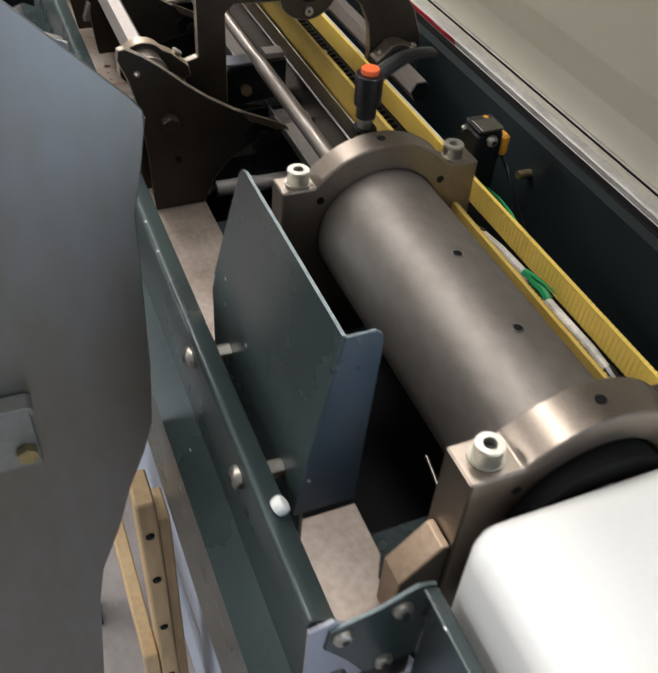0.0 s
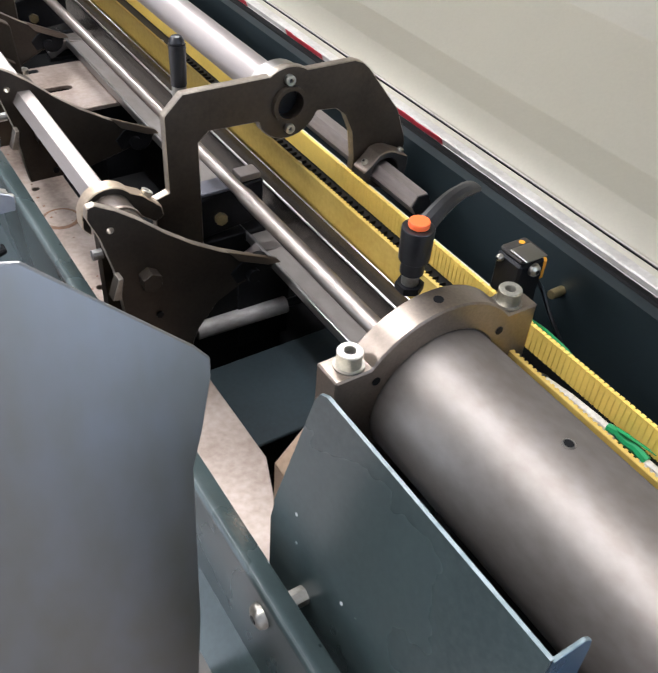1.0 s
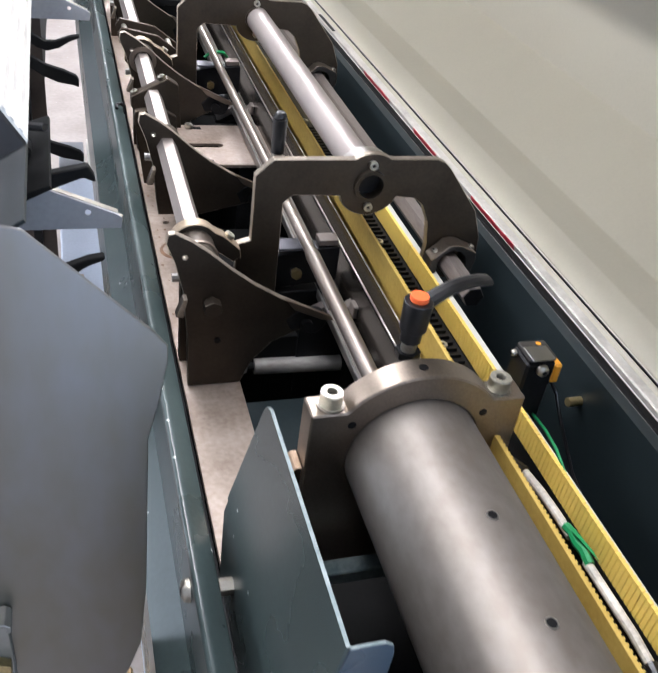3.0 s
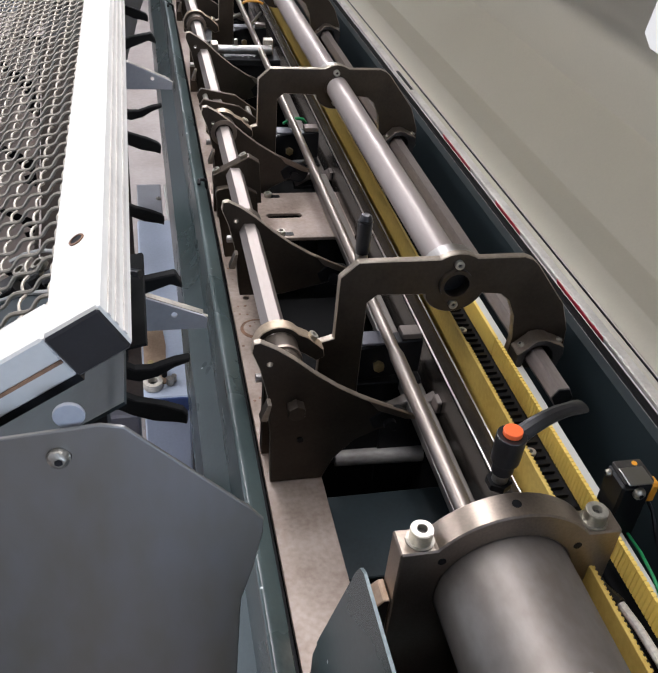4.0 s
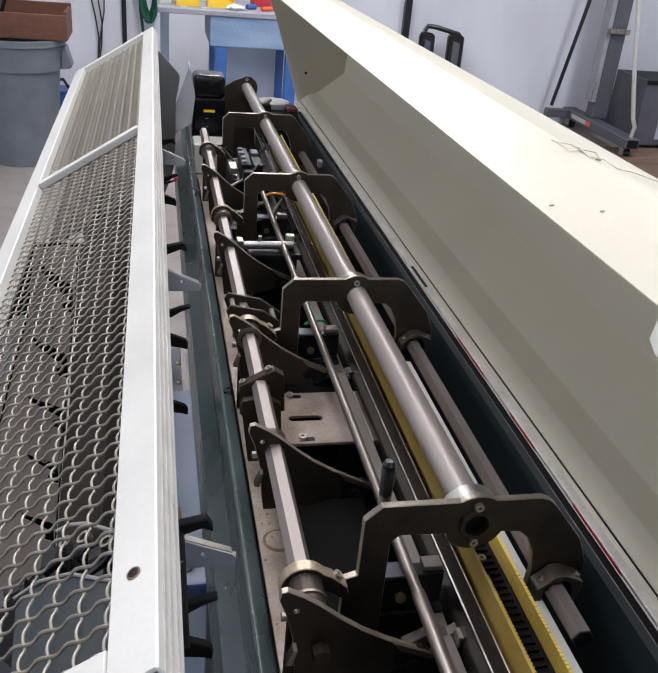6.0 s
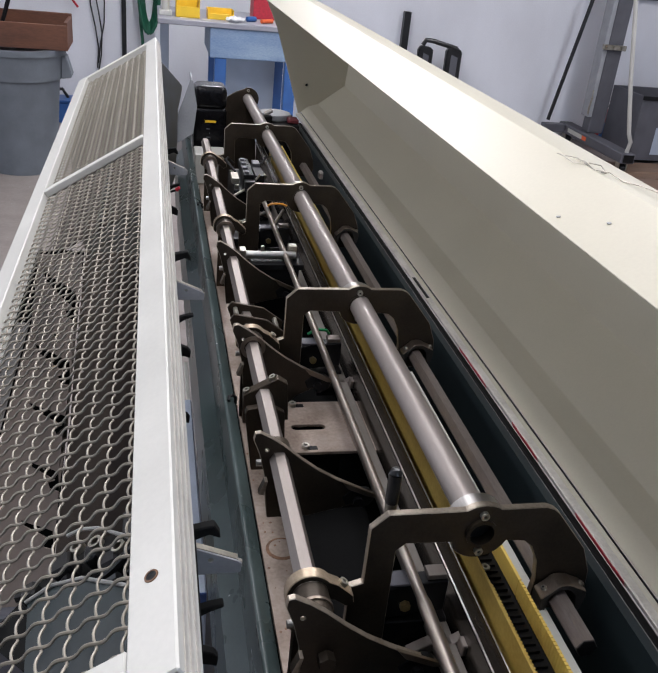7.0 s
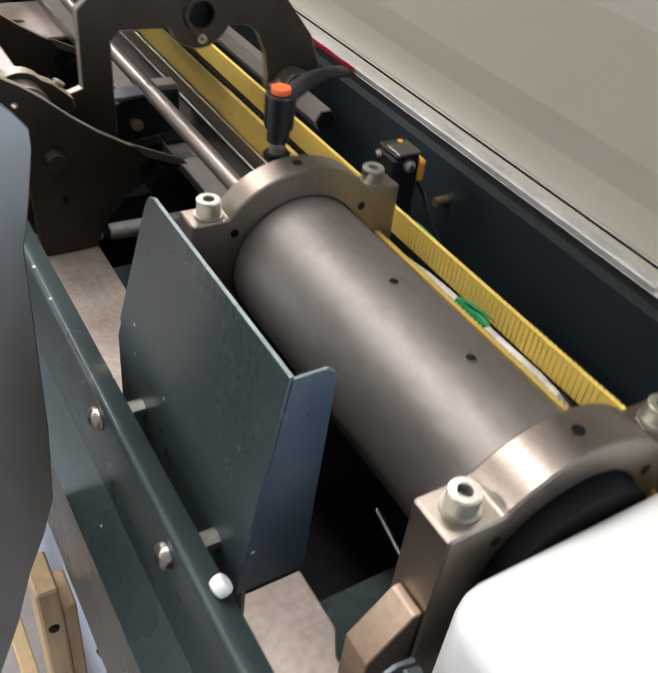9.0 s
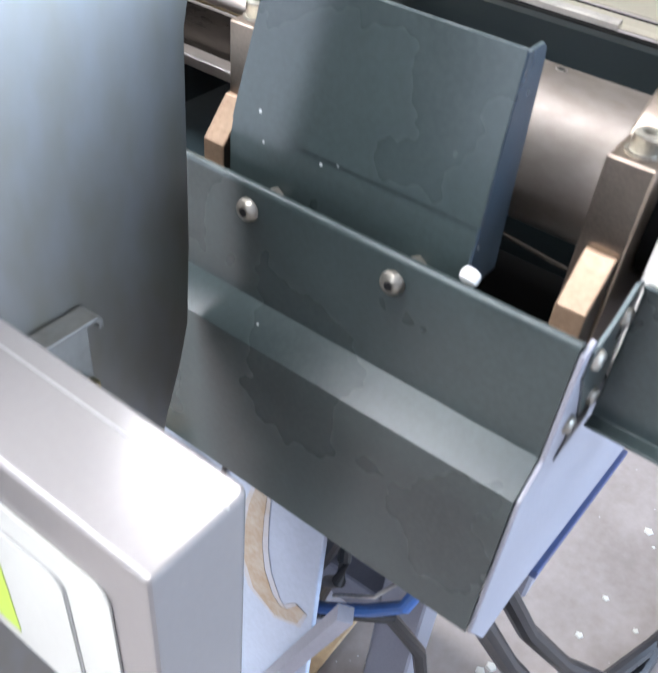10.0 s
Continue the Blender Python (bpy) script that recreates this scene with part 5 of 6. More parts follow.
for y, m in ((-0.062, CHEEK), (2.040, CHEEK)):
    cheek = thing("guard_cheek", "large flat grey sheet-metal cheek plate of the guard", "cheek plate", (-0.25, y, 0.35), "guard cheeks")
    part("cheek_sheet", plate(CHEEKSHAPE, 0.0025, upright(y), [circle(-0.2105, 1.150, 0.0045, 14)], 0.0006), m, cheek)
    button_screw(cheek, -0.211, y - 0.0002, 1.150, 0.0052, 0.004, (0, -1, 0))
    if y < 0:
        plug = part("plug", bar((-0.205, y + 0.0035, 1.1695), (-0.205, y + 0.0060, 1.1695), 0.0070, 24, None, None, 0.0008), FRAMEGREY, cheek, "grey round plug")
        lb = part("lower_bracket", sheet([(-0.330, 0.8985), (-0.2165, 0.8985), (-0.2150, 0.8970), (-0.2150, 0.8930)], 0.003, y - 0.0155, y - 0.0005, 0.0006), BRACKETGREY, cheek, "grey angle bracket")
        part("flange", block(-0.330, -0.2150, y - 0.0048, y - 0.0006, 0.830, 0.8925, 0.001), BRACKETGREY, lb)
        part("bolt_head", bar((-0.2235, y - 0.0050, 0.8475), (-0.2235, y - 0.0120, 0.8475), 0.0080, 6, None, None, 0.001), BRASSY, lb, "yellow zinc bolt head")

# ---- black rest fingers and tabs under the guard ----
HOOKED = [(-0.2120, 0.962), (-0.2000, 0.957), (-0.1850, 0.9475), (-0.1700, 0.9475), (-0.1500, 0.9550), (-0.1360, 0.9575), (-0.1355, 0.9535), (-0.1500, 0.9475), (-0.1650, 0.9380), (-0.1820, 0.9335), (-0.1960, 0.9380), (-0.2120, 0.950)]
DROOPED = [(-0.2120, 0.929), (-0.2030, 0.925), (-0.1850, 0.914), (-0.1600, 0.906), (-0.1435, 0.8985), (-0.1392, 0.892), (-0.1402, 0.881), (-0.1480, 0.884), (-0.1700, 0.888), (-0.1900, 0.897), (-0.2060, 0.908), (-0.2120, 0.914)]
RAISED = [(-0.2120, 1.014), (-0.1760, 1.031), (-0.1460, 1.0375), (-0.1405, 1.0275), (-0.1400, 1.0220), (-0.1500, 1.0265), (-0.1760, 1.016), (-0.2120, 0.998)]


def finger_station(y, lift=0.0, low=False):
    """One column of rest fingers, one above the other, with its metal tab."""
    post = thing("finger_post", "dark upright bar that carries the rest fingers", "post", (-0.220, y, 0.0), "finger posts")
    part("bar", block(-0.2260, -0.2125, y - 0.012, y + 0.034, 0.0, 1.040, 0.001), BLACK, post)
    rows = [(DROOPED, -0.004, 0.0), (HOOKED, 0.0, 0.0), (RAISED, 0.016, lift)] + ([(DROOPED, -0.020, -0.115)] if low else [])
    for shape, dy, dz in rows:
        finger = thing("rest_finger", "black plastic bar rest finger", "rest finger", (-0.212, y + dy, shape[0][1] + dz), "rest fingers")
        part("blade", plate([(u, v + dz) for u, v in shape], 0.010, upright(y + dy - 0.005), (), 0.0012), RUBBERSHADE, finger)
    tab = thing("metal_tab", "zinc-plated angle tab with a drilled hole", "tab", (-0.212, y + 0.026, 0.98), "metal tabs")
    part("web", plate([(-0.2120, 0.972), (-0.2120, 1.0220), (-0.1770, 1.0100), (-0.1215, 0.9860), (-0.1180, 0.9825), (-0.1190, 0.9720)], 0.0022, upright(y + 0.020), [circle(-0.1475, 0.9885, 0.0028, 12)], 0.0004), FRAMEGREY, tab)
    part("flange", plate([(-0.2120, 1.0205), (-0.1770, 1.0085), (-0.1215, 0.9845), (-0.1215, 0.9865), (-0.1770, 1.0105), (-0.2120, 1.0225)], 0.007, upright(y + 0.0225), (), 0), ZINC, tab, "bright bent flange")
    part("end_notch", plate([(-0.1212, 0.9845), (-0.1172, 0.9828), (-0.1172, 0.9770), (-0.1212, 0.9780)], 0.004, upright(y + 0.0225), (), 0), ZINC, tab)


finger_station(0.255)
finger_station(0.873, 0.020, True)
finger_station(1.575)
marker = thing("marker_pin", "thin black pin with a small red head", "pin", (-0.212, 1.56, 0.955))
part("pin_stem", bar((-0.2130, 1.565, 0.9208), (-0.1439, 1.545, 0.9508), 0.0026, 10), BLACK, marker)
part("pin_head", bar((-0.1447, 1.5452, 0.9503), (-0.1374, 1.5420, 0.9578), 0.0046, 14, None, 0.0036, 0.0008), RED, marker, "small red head")
tank = thing("side_tank", "pale blue sheet-metal side tank with fittings on its lid", "tank", (-0.15, 1.05, 0.0))
part("shell", block(-0.1885, -0.1100, 0.735, 1.360, 0.0, 0.4995, 0.003), PALEBLUE, tank)
part("end_edge", block(-0.1885, -0.1110, 0.7305, 0.7346, 0.470, 0.4990, 0.0006), NAVY, tank, "dark blue end strip")
part("tan_pad", plate([(-0.186, 0.775), (-0.150, 0.770), (-0.146, 0.880), (-0.150, 0.935), (-0.186, 0.940)], 0.0015, flat(0.4998), (), 0), WARMSTEEL, tank, "brown stained patch")
part("port_ring", ring((-0.172, 0.764, 0.5015), (-0.172, 0.764, 0.514), 0.0165, 0.0085, 24), WHITEWIRE, tank, "white plastic port ring")
part("port_well", bar((-0.172, 0.764, 0.5014), (-0.172, 0.764, 0.5040), 0.0086, 18), BLACK, tank)
for x, y, r, m in ((-0.160, 0.800, 0.0070, BRASSY), (-0.174, 0.815, 0.0060, BRASSY), (-0.152, 0.790, 0.0050, BLACK), (-0.143, 0.768, 0.0065, ZINC), (-0.136, 0.775, 0.0045, ZINC)):
    part("fitting", bar((x, y, 0.5014), (x, y, 0.515), r, 12, None, None, 0.001), m, tank)
part("white_edge", block(-0.1210, -0.1120, 1.3605, 1.545, 0.485, 0.4985, 0.001), LABELWHITE, tank, "white edge strip")
part("rear_box", block(-0.1885, -0.1255, 1.3605, 1.750, 0.0, 0.400, 0.002), FRAMEGREY, tank, "grey rear box with screws")
for y in (1.47, 1.56, 1.66):
    button_screw(tank, -0.133, y, 0.4001, 0.0075, 0.006)

# ---- magazine tray under the mesh ----
tray = thing("magazine_tray", "worn brown sheet-metal magazine tray under the mesh", "tray", (-0.27, 1.5, 0.90))
part("tray_sheet", plate([(0.066, 0.96), (0.250, 0.96), (0.250, 1.97), (0.066, 1.97)], 0.003, lambda u, v, w: gp(u, v, -0.085 + w), (), 0), MAGAZINE, tray)
part("stiffener", rail_bar(0.150, 0.156, 0.96, 1.97, -0.081, -0.072, 0.001), BLACK, tray)
# Made-up black sheet that paints the dark gap between plate and cords.
part("dark_cover", plate([(0.030, 0.040), (0.165, 0.100), (0.205, 0.150), (0.145, 0.192), (0.097, 0.192), (0.072, 0.166), (0.030, 0.140)], 0.002, lambda u, v, w: gp(u, v, -0.083 + w), (), 0), RUBBERSHADE, tray, "black sheet standing for the dark gap under the mesh")
part("near_plate", plate([(0.030, -0.03), (0.140, -0.03), (0.143, 0.065), (0.151, 0.136), (0.131, 0.138), (0.106, 0.129), (0.072, 0.101), (0.030, 0.066)], 0.002, lambda u, v, w: gp(u, v, -0.062 + w), (), 0), PLATEGREEN, tray, "dark green-grey plate")
for reach, w in (([(0.152, 0.136), (0.131, 0.1395), (0.106, 0.1305), (0.072, 0.1025), (0.030, 0.0675)], -0.0590), ([(0.124, 0.1870), (0.112, 0.1860), (0.097, 0.1770), (0.072, 0.1510), (0.040, 0.115)], -0.0600)):
    part("edge_cord", hose([Vector(gp(u, y, w)) for u, y in reach], 0.0016), GREYTRIM, tray, "pale edging cord")
clutter = thing("cable_clutter", "tangle of black cables and small black fittings under the mesh", "cables", gp(0.10, 0.10, -0.07))
for k in range(9):
    a, b = 0.026 + 0.013 * k, 0.098 + 0.0055 * k + 0.010 * math.sin(1.9 * k)
    part("cable", hose([Vector(gp(a + 0.05 * q + 0.012 * math.sin(4 * q + k), b + 0.040 * q * (0.5 + 0.5 * math.cos(1.3 * k)) + 0.010 * math.sin(5 * q + 2 * k), -0.072 + 0.008 * math.sin(math.pi * q + 0.4 * k))) for q in (j / 8 for j in range(9))], 0.0026 + 0.0008 * (k % 3), 7), PLASTIC, clutter)
for u, y, w, h in ((0.040, 0.090, 0.012, 0.016), (0.062, 0.118, 0.010, 0.016), (0.082, 0.136, 0.014, 0.014), (0.100, 0.152, 0.010, 0.016), (0.122, 0.156, 0.016, 0.018), (0.150, 0.145, 0.012, 0.016)):
    part("fitting", rail_bar(u, u + w, y, y + h, -0.080, -0.062, 0.002), PLASTIC, clutter)
for u, y in ((0.080, 0.148), (0.100, 0.166), (0.116, 0.172)):
    part("ring_nut", ring(gp(u, y, -0.066), gp(u, y, -0.061), 0.0055, 0.0032, 14), ZINC, clutter, "small zinc ring nut")

# ---- slotted upright seen through the mesh ----
upright_post = thing("slotted_upright", "dusty tan sheet-metal upright with ragged black slots", "upright", (-0.36, 0.88, 0.0))


def on_upright(u, v, w):
    """A place on the leaning face: u across, v up, w towards the back."""
    return (u, 0.915 + (v - 0.9) * 0.12 + w, v)


slots = []
for xl, zl, xr, zr in ((-0.3675, 1.009, -0.318, 0.946), (-0.3855, 0.885, -0.3325, 0.834), (-0.399, 0.781, -0.3415, 0.740), (-0.4085, 0.675, -0.358, 0.637), (-0.425, 0.560, -0.372, 0.520)):
    dx, dz = xr - xl, zr - zl
    slots.append([(xl, zl), (xl + 0.30 * dx, zl + 0.24 * dz), (xl + 0.55 * dx, zl + 0.36 * dz), (xr, zl + 0.66 * dz), (xr, zr - 0.026), (xr - 0.30 * dx, zr - 0.020), (xr - 0.36 * dx, zr - 0.007), (xr - 0.12 * dx, zr - 0.003), (xr - 0.42 * dx, zr + 0.20 * abs(dz)), (xl + 0.10 * dx, zl + 0.34 * dz)])
part("slotted_sheet", plate([(-0.372, 1.030), (-0.306, 1.030), (-0.3160, 0.946), (-0.3300, 0.834), (-0.3390, 0.740), (-0.3550, 0.637), (-0.3690, 0.520), (-0.385, 0.38), (-0.545, 0.38), (-0.500, 0.54), (-0.444, 0.729), (-0.416, 0.827), (-0.388, 0.916)], 0.003, on_upright, slots, 0), SHEETTAN, upright_post)
# Added black sheet: the shade seen through the slots, as a surface.
part("dark_inside", plate([(-0.40, 1.025), (-0.306, 1.025), (-0.384, 0.385), (-0.52, 0.385)], 0.004, lambda u, v, w: on_upright(u, v, w + 0.030), (), 0), RUBBERSHADE, upright_post, "black sheet standing for the dark behind the slots")
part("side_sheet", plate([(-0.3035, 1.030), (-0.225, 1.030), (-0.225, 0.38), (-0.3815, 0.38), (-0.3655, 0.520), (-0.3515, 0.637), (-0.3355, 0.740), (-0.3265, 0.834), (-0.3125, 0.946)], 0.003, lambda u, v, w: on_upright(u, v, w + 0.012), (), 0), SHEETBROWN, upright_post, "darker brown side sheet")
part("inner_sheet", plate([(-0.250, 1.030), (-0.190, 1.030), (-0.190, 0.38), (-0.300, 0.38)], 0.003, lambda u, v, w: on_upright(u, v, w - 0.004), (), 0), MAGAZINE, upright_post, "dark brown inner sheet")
part("outer_strip", plate([(-0.391, 0.916), (-0.419, 0.827), (-0.447, 0.729), (-0.503, 0.54), (-0.560, 0.54), (-0.495, 0.729), (-0.452, 0.827), (-0.412, 0.916)], 0.003, lambda u, v, w: on_upright(u, v, w + 0.004), (), 0), DULL, upright_post, "pale worn outer strip")
for x, z in ((-0.352, 0.90), (-0.378, 0.66)):
    button_screw(upright_post, x, on_upright(x, z, 0)[1] - 0.0005, z, 0.005, 0.003, (0, -1, 0))
part("foot", block(-0.55, -0.20, 0.83, 0.93, 0.0, 0.3795, 0.004), TOWER, upright_post, "dark foot")

# ---- control box ----
control = thing("control_box", "brushed metal control box with a film keypad", "control box", (-0.31, -0.15, 0.80))
cb = plate([*circle(-0.289, -0.238, 0.006, 5, 270, 360), (-0.283, -0.070), (-0.333, -0.070), (-0.333, -0.244)], 0.160, flat(0.800))
soften(cb, 0.0030, 3, 0.9)
part("case", cb, CASEGREY, control)
part("top_seam", block(-0.2955, -0.2945, -0.2435, -0.110, 0.9598, 0.9603), GREYTRIM, control, "fine joint across the top")


def round_panel(y0, y1, z0, z1, r, x, thick):
    pts = [*circle(y0 + r, z1 - r, r, 6, 90, 180), (y0, z0), (y1, z0), (y1, z1)]
    return plate(pts, thick, lambda u, v, w: (x - w, u, v))


part("front_film", round_panel(-0.222, -0.072, 0.808, 0.931, 0.008, -0.3332, 0.0010), LABELWHITE, control, "off-white keypad film")
part("film_border", round_panel(-0.1960, -0.078, 0.820, 0.9130, 0.008, -0.3343, 0.0004), GREYTRIM, control)
part("film_face", round_panel(-0.1945, -0.0785, 0.8205, 0.9115, 0.007, -0.3348, 0.0005), LABELWHITE, control)
part("lime_field", block(-0.3358, -0.3354, -0.150, -0.086, 0.825, 0.886, 0.0), LIME, control, "lime green display field")
part("bracket", block(-0.283, -0.262, -0.12, -0.0665, 0.83, 0.8895, 0.001), SILVER, control)

# ---- under the machine: crate, panel, hoses ----
crate = thing("wooden_crate", "rough pine crate frame standing beside the machine", "crate", (-0.14, -0.05, 0.0))
part("post", block(-0.154, -0.136, -0.030, 0.012, 0.0, 0.690, 0.002), PINE, crate)
part("post", block(-0.1355, -0.1225, -0.020, 0.020, 0.0, 0.645, 0.002), PINE, crate)
part("rail", block(-0.172, -0.1545, -0.020, 0.30, 0.30, 0.38, 0.002), PINE, crate)
for z in (0.34, 0.46, 0.56, 0.64):
    button_screw(crate, -0.145, -0.0302, z, 0.0045, 0.003, (0, -1, 0), BLACK)
single("steel_angle", block(-0.40, -0.15, -0.02, 0.02, 0.001, 0.035, 0.002), BLACK, "dark steel angle lying on the floor", "steel bar")
hoses = thing("floor_hoses", "black hoses coiled on the floor", "hoses", (0.15, -0.1, 0.0))
for k in range(2):
    part("hose", hose([(-0.03 + 0.05 * k, -0.20, 0.62), (0.0 + 0.05 * k, -0.24, 0.56), (0.04 + 0.05 * k, -0.275, 0.46), (0.09 + 0.05 * k, -0.31, 0.34), (0.16 + 0.06 * k, -0.36, 0.20), (0.26 + 0.06 * k, -0.42, 0.07), (0.40 + 0.06 * k, -0.46, 0.016), (0.80, -0.50 - 0.06 * k, 0.016)], 0.012, 10), PLASTIC, hoses)
part("hose_elbow", hose([(-0.03, -0.150, 0.60), (-0.03, -0.131, 0.520), (-0.03, -0.112, 0.458), (-0.03, -0.106, 0.415), (-0.03, -0.122, 0.404), (-0.02, -0.150, 0.42), (0.02, -0.19, 0.40), (0.06, -0.22, 0.30), (0.10, -0.24, 0.10), (0.14, -0.25, 0.012)], 0.0085, 10), PLASTIC, hoses, "black hose bent round an elbow")
part("hose_elbow", hose([(0.02, -0.12, 0.52), (0.0, -0.135, 0.475), (-0.01, -0.138, 0.452), (0.0, -0.12, 0.42), (0.03, -0.09, 0.30), (0.05, -0.05, 0.10), (0.08, 0.0, 0.012)], 0.0075, 10), PLASTIC, hoses)
part("blue_line", hose([(-0.042, -0.112, 0.420), (-0.042, -0.150, 0.455), (-0.042, -0.190, 0.495), (-0.042, -0.225, 0.540), (-0.02, -0.24, 0.60)], 0.0065, 10), BLUE, hoses, "blue air line")
part("thin_cable", hose([(-0.1005, 0.030, 0.470), (-0.1005, 0.019, 0.481), (-0.1005, 0.009, 0.500), (-0.1005, -0.019, 0.535), (-0.1005, -0.028, 0.557), (-0.1005, -0.055, 0.616), (-0.1005, -0.070, 0.690)], 0.0026, 8), PLASTIC, hoses, "thin black cable")
part("white_line", hose([(-0.02, -0.140, 0.44), (-0.02, -0.185, 0.485), (0.0, -0.22, 0.55)], 0.0022, 8), WHITEWIRE, hoses, "thin white air line")
sheet_pack = thing("stained_sheet", "white sheet with a brown stained edge on the floor", "sheet", (0.10, 0.15, 0.0))
part("board", block(-0.05, 0.28, -0.04, 0.50, 0.001, 0.012, 0.002), CABINET, sheet_pack)
part("stain", block(-0.055, 0.285, -0.07, -0.0405, 0.001, 0.011, 0.002), PINE, sheet_pack, "brown stained edge")

# ---- far end of the workshop ----
blue_box = thing("blue_crate", "small blue plastic crate by the wall", "crate", (-0.88, 6.3, 0.0))
part("body", block(-0.99, -0.80, 6.22, 6.42, 0.001, 0.15, 0.006), BLUE, blue_box)
part("lip", block(-1.00, -0.79, 6.21, 6.43, 0.1505, 0.17, 0.004), BLUE, blue_box)
part("handle", hose([(-0.97, 6.32, 0.171), (-0.95, 6.32, 0.22), (-0.86, 6.32, 0.235), (-0.82, 6.32, 0.171)], 0.012, 8), PLASTIC, blue_box)
can = thing("waste_bin", "large grey plastic waste bin with a ribbed rim", "bin", (-0.985, 5.0, 0.0))
cbm = bar((-0.985, 5.0, 0.0), (-0.985, 5.0, 0.56), 0.205, 40, None, 0.245)
part("body", cbm, CANGREY, can)
part("band", bar((-0.985, 5.0, 0.5605), (-0.985, 5.0, 0.70), 0.262, 40, None, 0.275), CANGREY, can)
part("rim", ring((-0.985, 5.0, 0.7005), (-0.985, 5.0, 0.735), 0.288, 0.255, 40), CANGREY, can)
for s in (-1, 1):
    part("handle", plate([(-0.985 + s * 0.262, 0.695), (-0.985 + s * 0.292, 0.690), (-0.985 + s * 0.322, 0.585), (-0.985 + s * 0.318, 0.570), (-0.985 + s * 0.258, 0.562)], 0.13, upright(4.93), (), 0.006), CANGREY, can, "moulded flared handle")
box = thing("wooden_box", "old brown wooden box lying on the waste bin", "box", (-0.93, 5.0, 0.736))
part("front_board", block(-1.30, -0.672, 4.84, 4.86, 0.7365, 0.875, 0.003), WOOD, box)
part("back_board", block(-1.30, -0.672, 5.18, 5.20, 0.7365, 0.905, 0.003), WOOD, box)
part("end_board", block(-0.692, -0.672, 4.8605, 5.1795, 0.7365, 0.89, 0.003), WOOD, box)
part("end_board", block(-1.30, -1.28, 4.8605, 5.1795, 0.7365, 0.89, 0.003), WOOD, box)
part("bottom_board", block(-1.2795, -0.6925, 4.8605, 5.1795, 0.737, 0.75), WOOD, box)
for k in range(3):
    single("loose_pipe", bar((-1.2 + 0.06 * k, 4.95 + 0.03 * k, 0.752), (-1.08 + 0.05 * k, 5.02, 1.05), 0.012, 12), BLACK, "dark loose pipe standing in the wooden box", "pipe", "pipes in the box")
bench = thing("workbench", "blue steel workbench with a grey top and drawer", "workbench", (0.3, 5.5, 0.0))
part("top", block(-0.16, 1.20, 5.2, 5.95, 0.885, 0.918, 0.004), CABINET, bench, "worn grey bench top")
part("drawer", block(0.165, 0.90, 5.215, 5.80, 0.700, 0.8845, 0.010, 2), FADEDBLUE, bench, "faded blue painted drawer front")
for x in (0.20, 0.66):
    part("leg", block(x, x + 0.075, 5.22, 5.29, 0.0, 0.6995, 0.003), BLUE, bench)
    part("leg", block(x, x + 0.075, 5.80, 5.87, 0.0, 0.884, 0.003), BLUE, bench)
part("back_panel", block(0.2755, 0.6595, 5.70, 5.715, 0.05, 0.695, 0.002), PALEBLUE, bench)
part("support", block(-0.14, -0.08, 5.80, 5.86, 0.0, 0.884, 0.003), PALEBLUE, bench)
def tote(x, y, w, d, h, name):
    t = thing(name, "yellow plastic parts bin on the bench", "parts bin", (x, y, 0.9185), "parts bins")
    part("bottom", block(x - w, x + w, y - d, y + d, 0.9188, 0.924), YBIN, t)
    for x0, x1, y0, y1, hh in ((x - w, x - w + 0.006, y - d, y + d, h), (x + w - 0.006, x + w, y - d, y + d, h), (x - w + 0.0065, x + w - 0.0065, y + d - 0.006, y + d, h), (x - w + 0.0065, x + w - 0.0065, y - d, y - d + 0.006, h * 0.55)):
        part("bin_wall", block(x0, x1, y0, y1, 0.9242, 0.9242 + hh, 0.001), YBIN, t)
tote(0.03, 5.42, 0.075, 0.09, 0.11, "parts_bin")
tote(0.24, 5.42, 0.085, 0.07, 0.055, "parts_bin")
rag = bmesh.new()
bmesh.ops.create_icosphere(rag, subdivisions=3, radius=1.0)
for v in rag.verts:
    n = noise.noise(v.co * 2.2)
    v.co = Vector((0.33 + v.co.x * 0.055 * (1 + 0.5 * n), 5.30 + v.co.y * 0.05, 0.9345 + v.co.z * 0.016 * (1 + 0.8 * n)))
single("rag", rag, RAG, "crumpled white rag on the bench", "rag")
single("blue_tool", bar((0.41, 5.36, 0.935), (0.47, 5.40, 0.935), 0.0165, 14, None, None, 0.004), BLUE, "blue handheld tool on the bench", "tool")
single("orange_tool", bar((0.50, 5.32, 0.932), (0.58, 5.38, 0.932), 0.0135, 14, None, None, 0.004), ORANGE, "orange handheld tool on the bench", "tool")
single("red_case", block(0.47, 0.62, 5.55, 5.75, 0.9185, 1.05, 0.006, 2), RED, "dark red case on the bench", "case")
for x, y, w in ((-0.02, 5.27, 0.045), (0.12, 5.28, 0.05)):
    single("paper", block(x, x + w, y, y + 0.05, 0.9184, 0.9200), LABELWHITE, "white paper slip on the bench", "paper")
vice = thing("bench_pump", "grey metal fixture standing on the bench", "fixture", (-0.11, 5.4, 0.9185))
part("post", bar((-0.11, 5.4, 0.9186), (-0.11, 5.4, 1.06), 0.026, 18), ALU, vice)
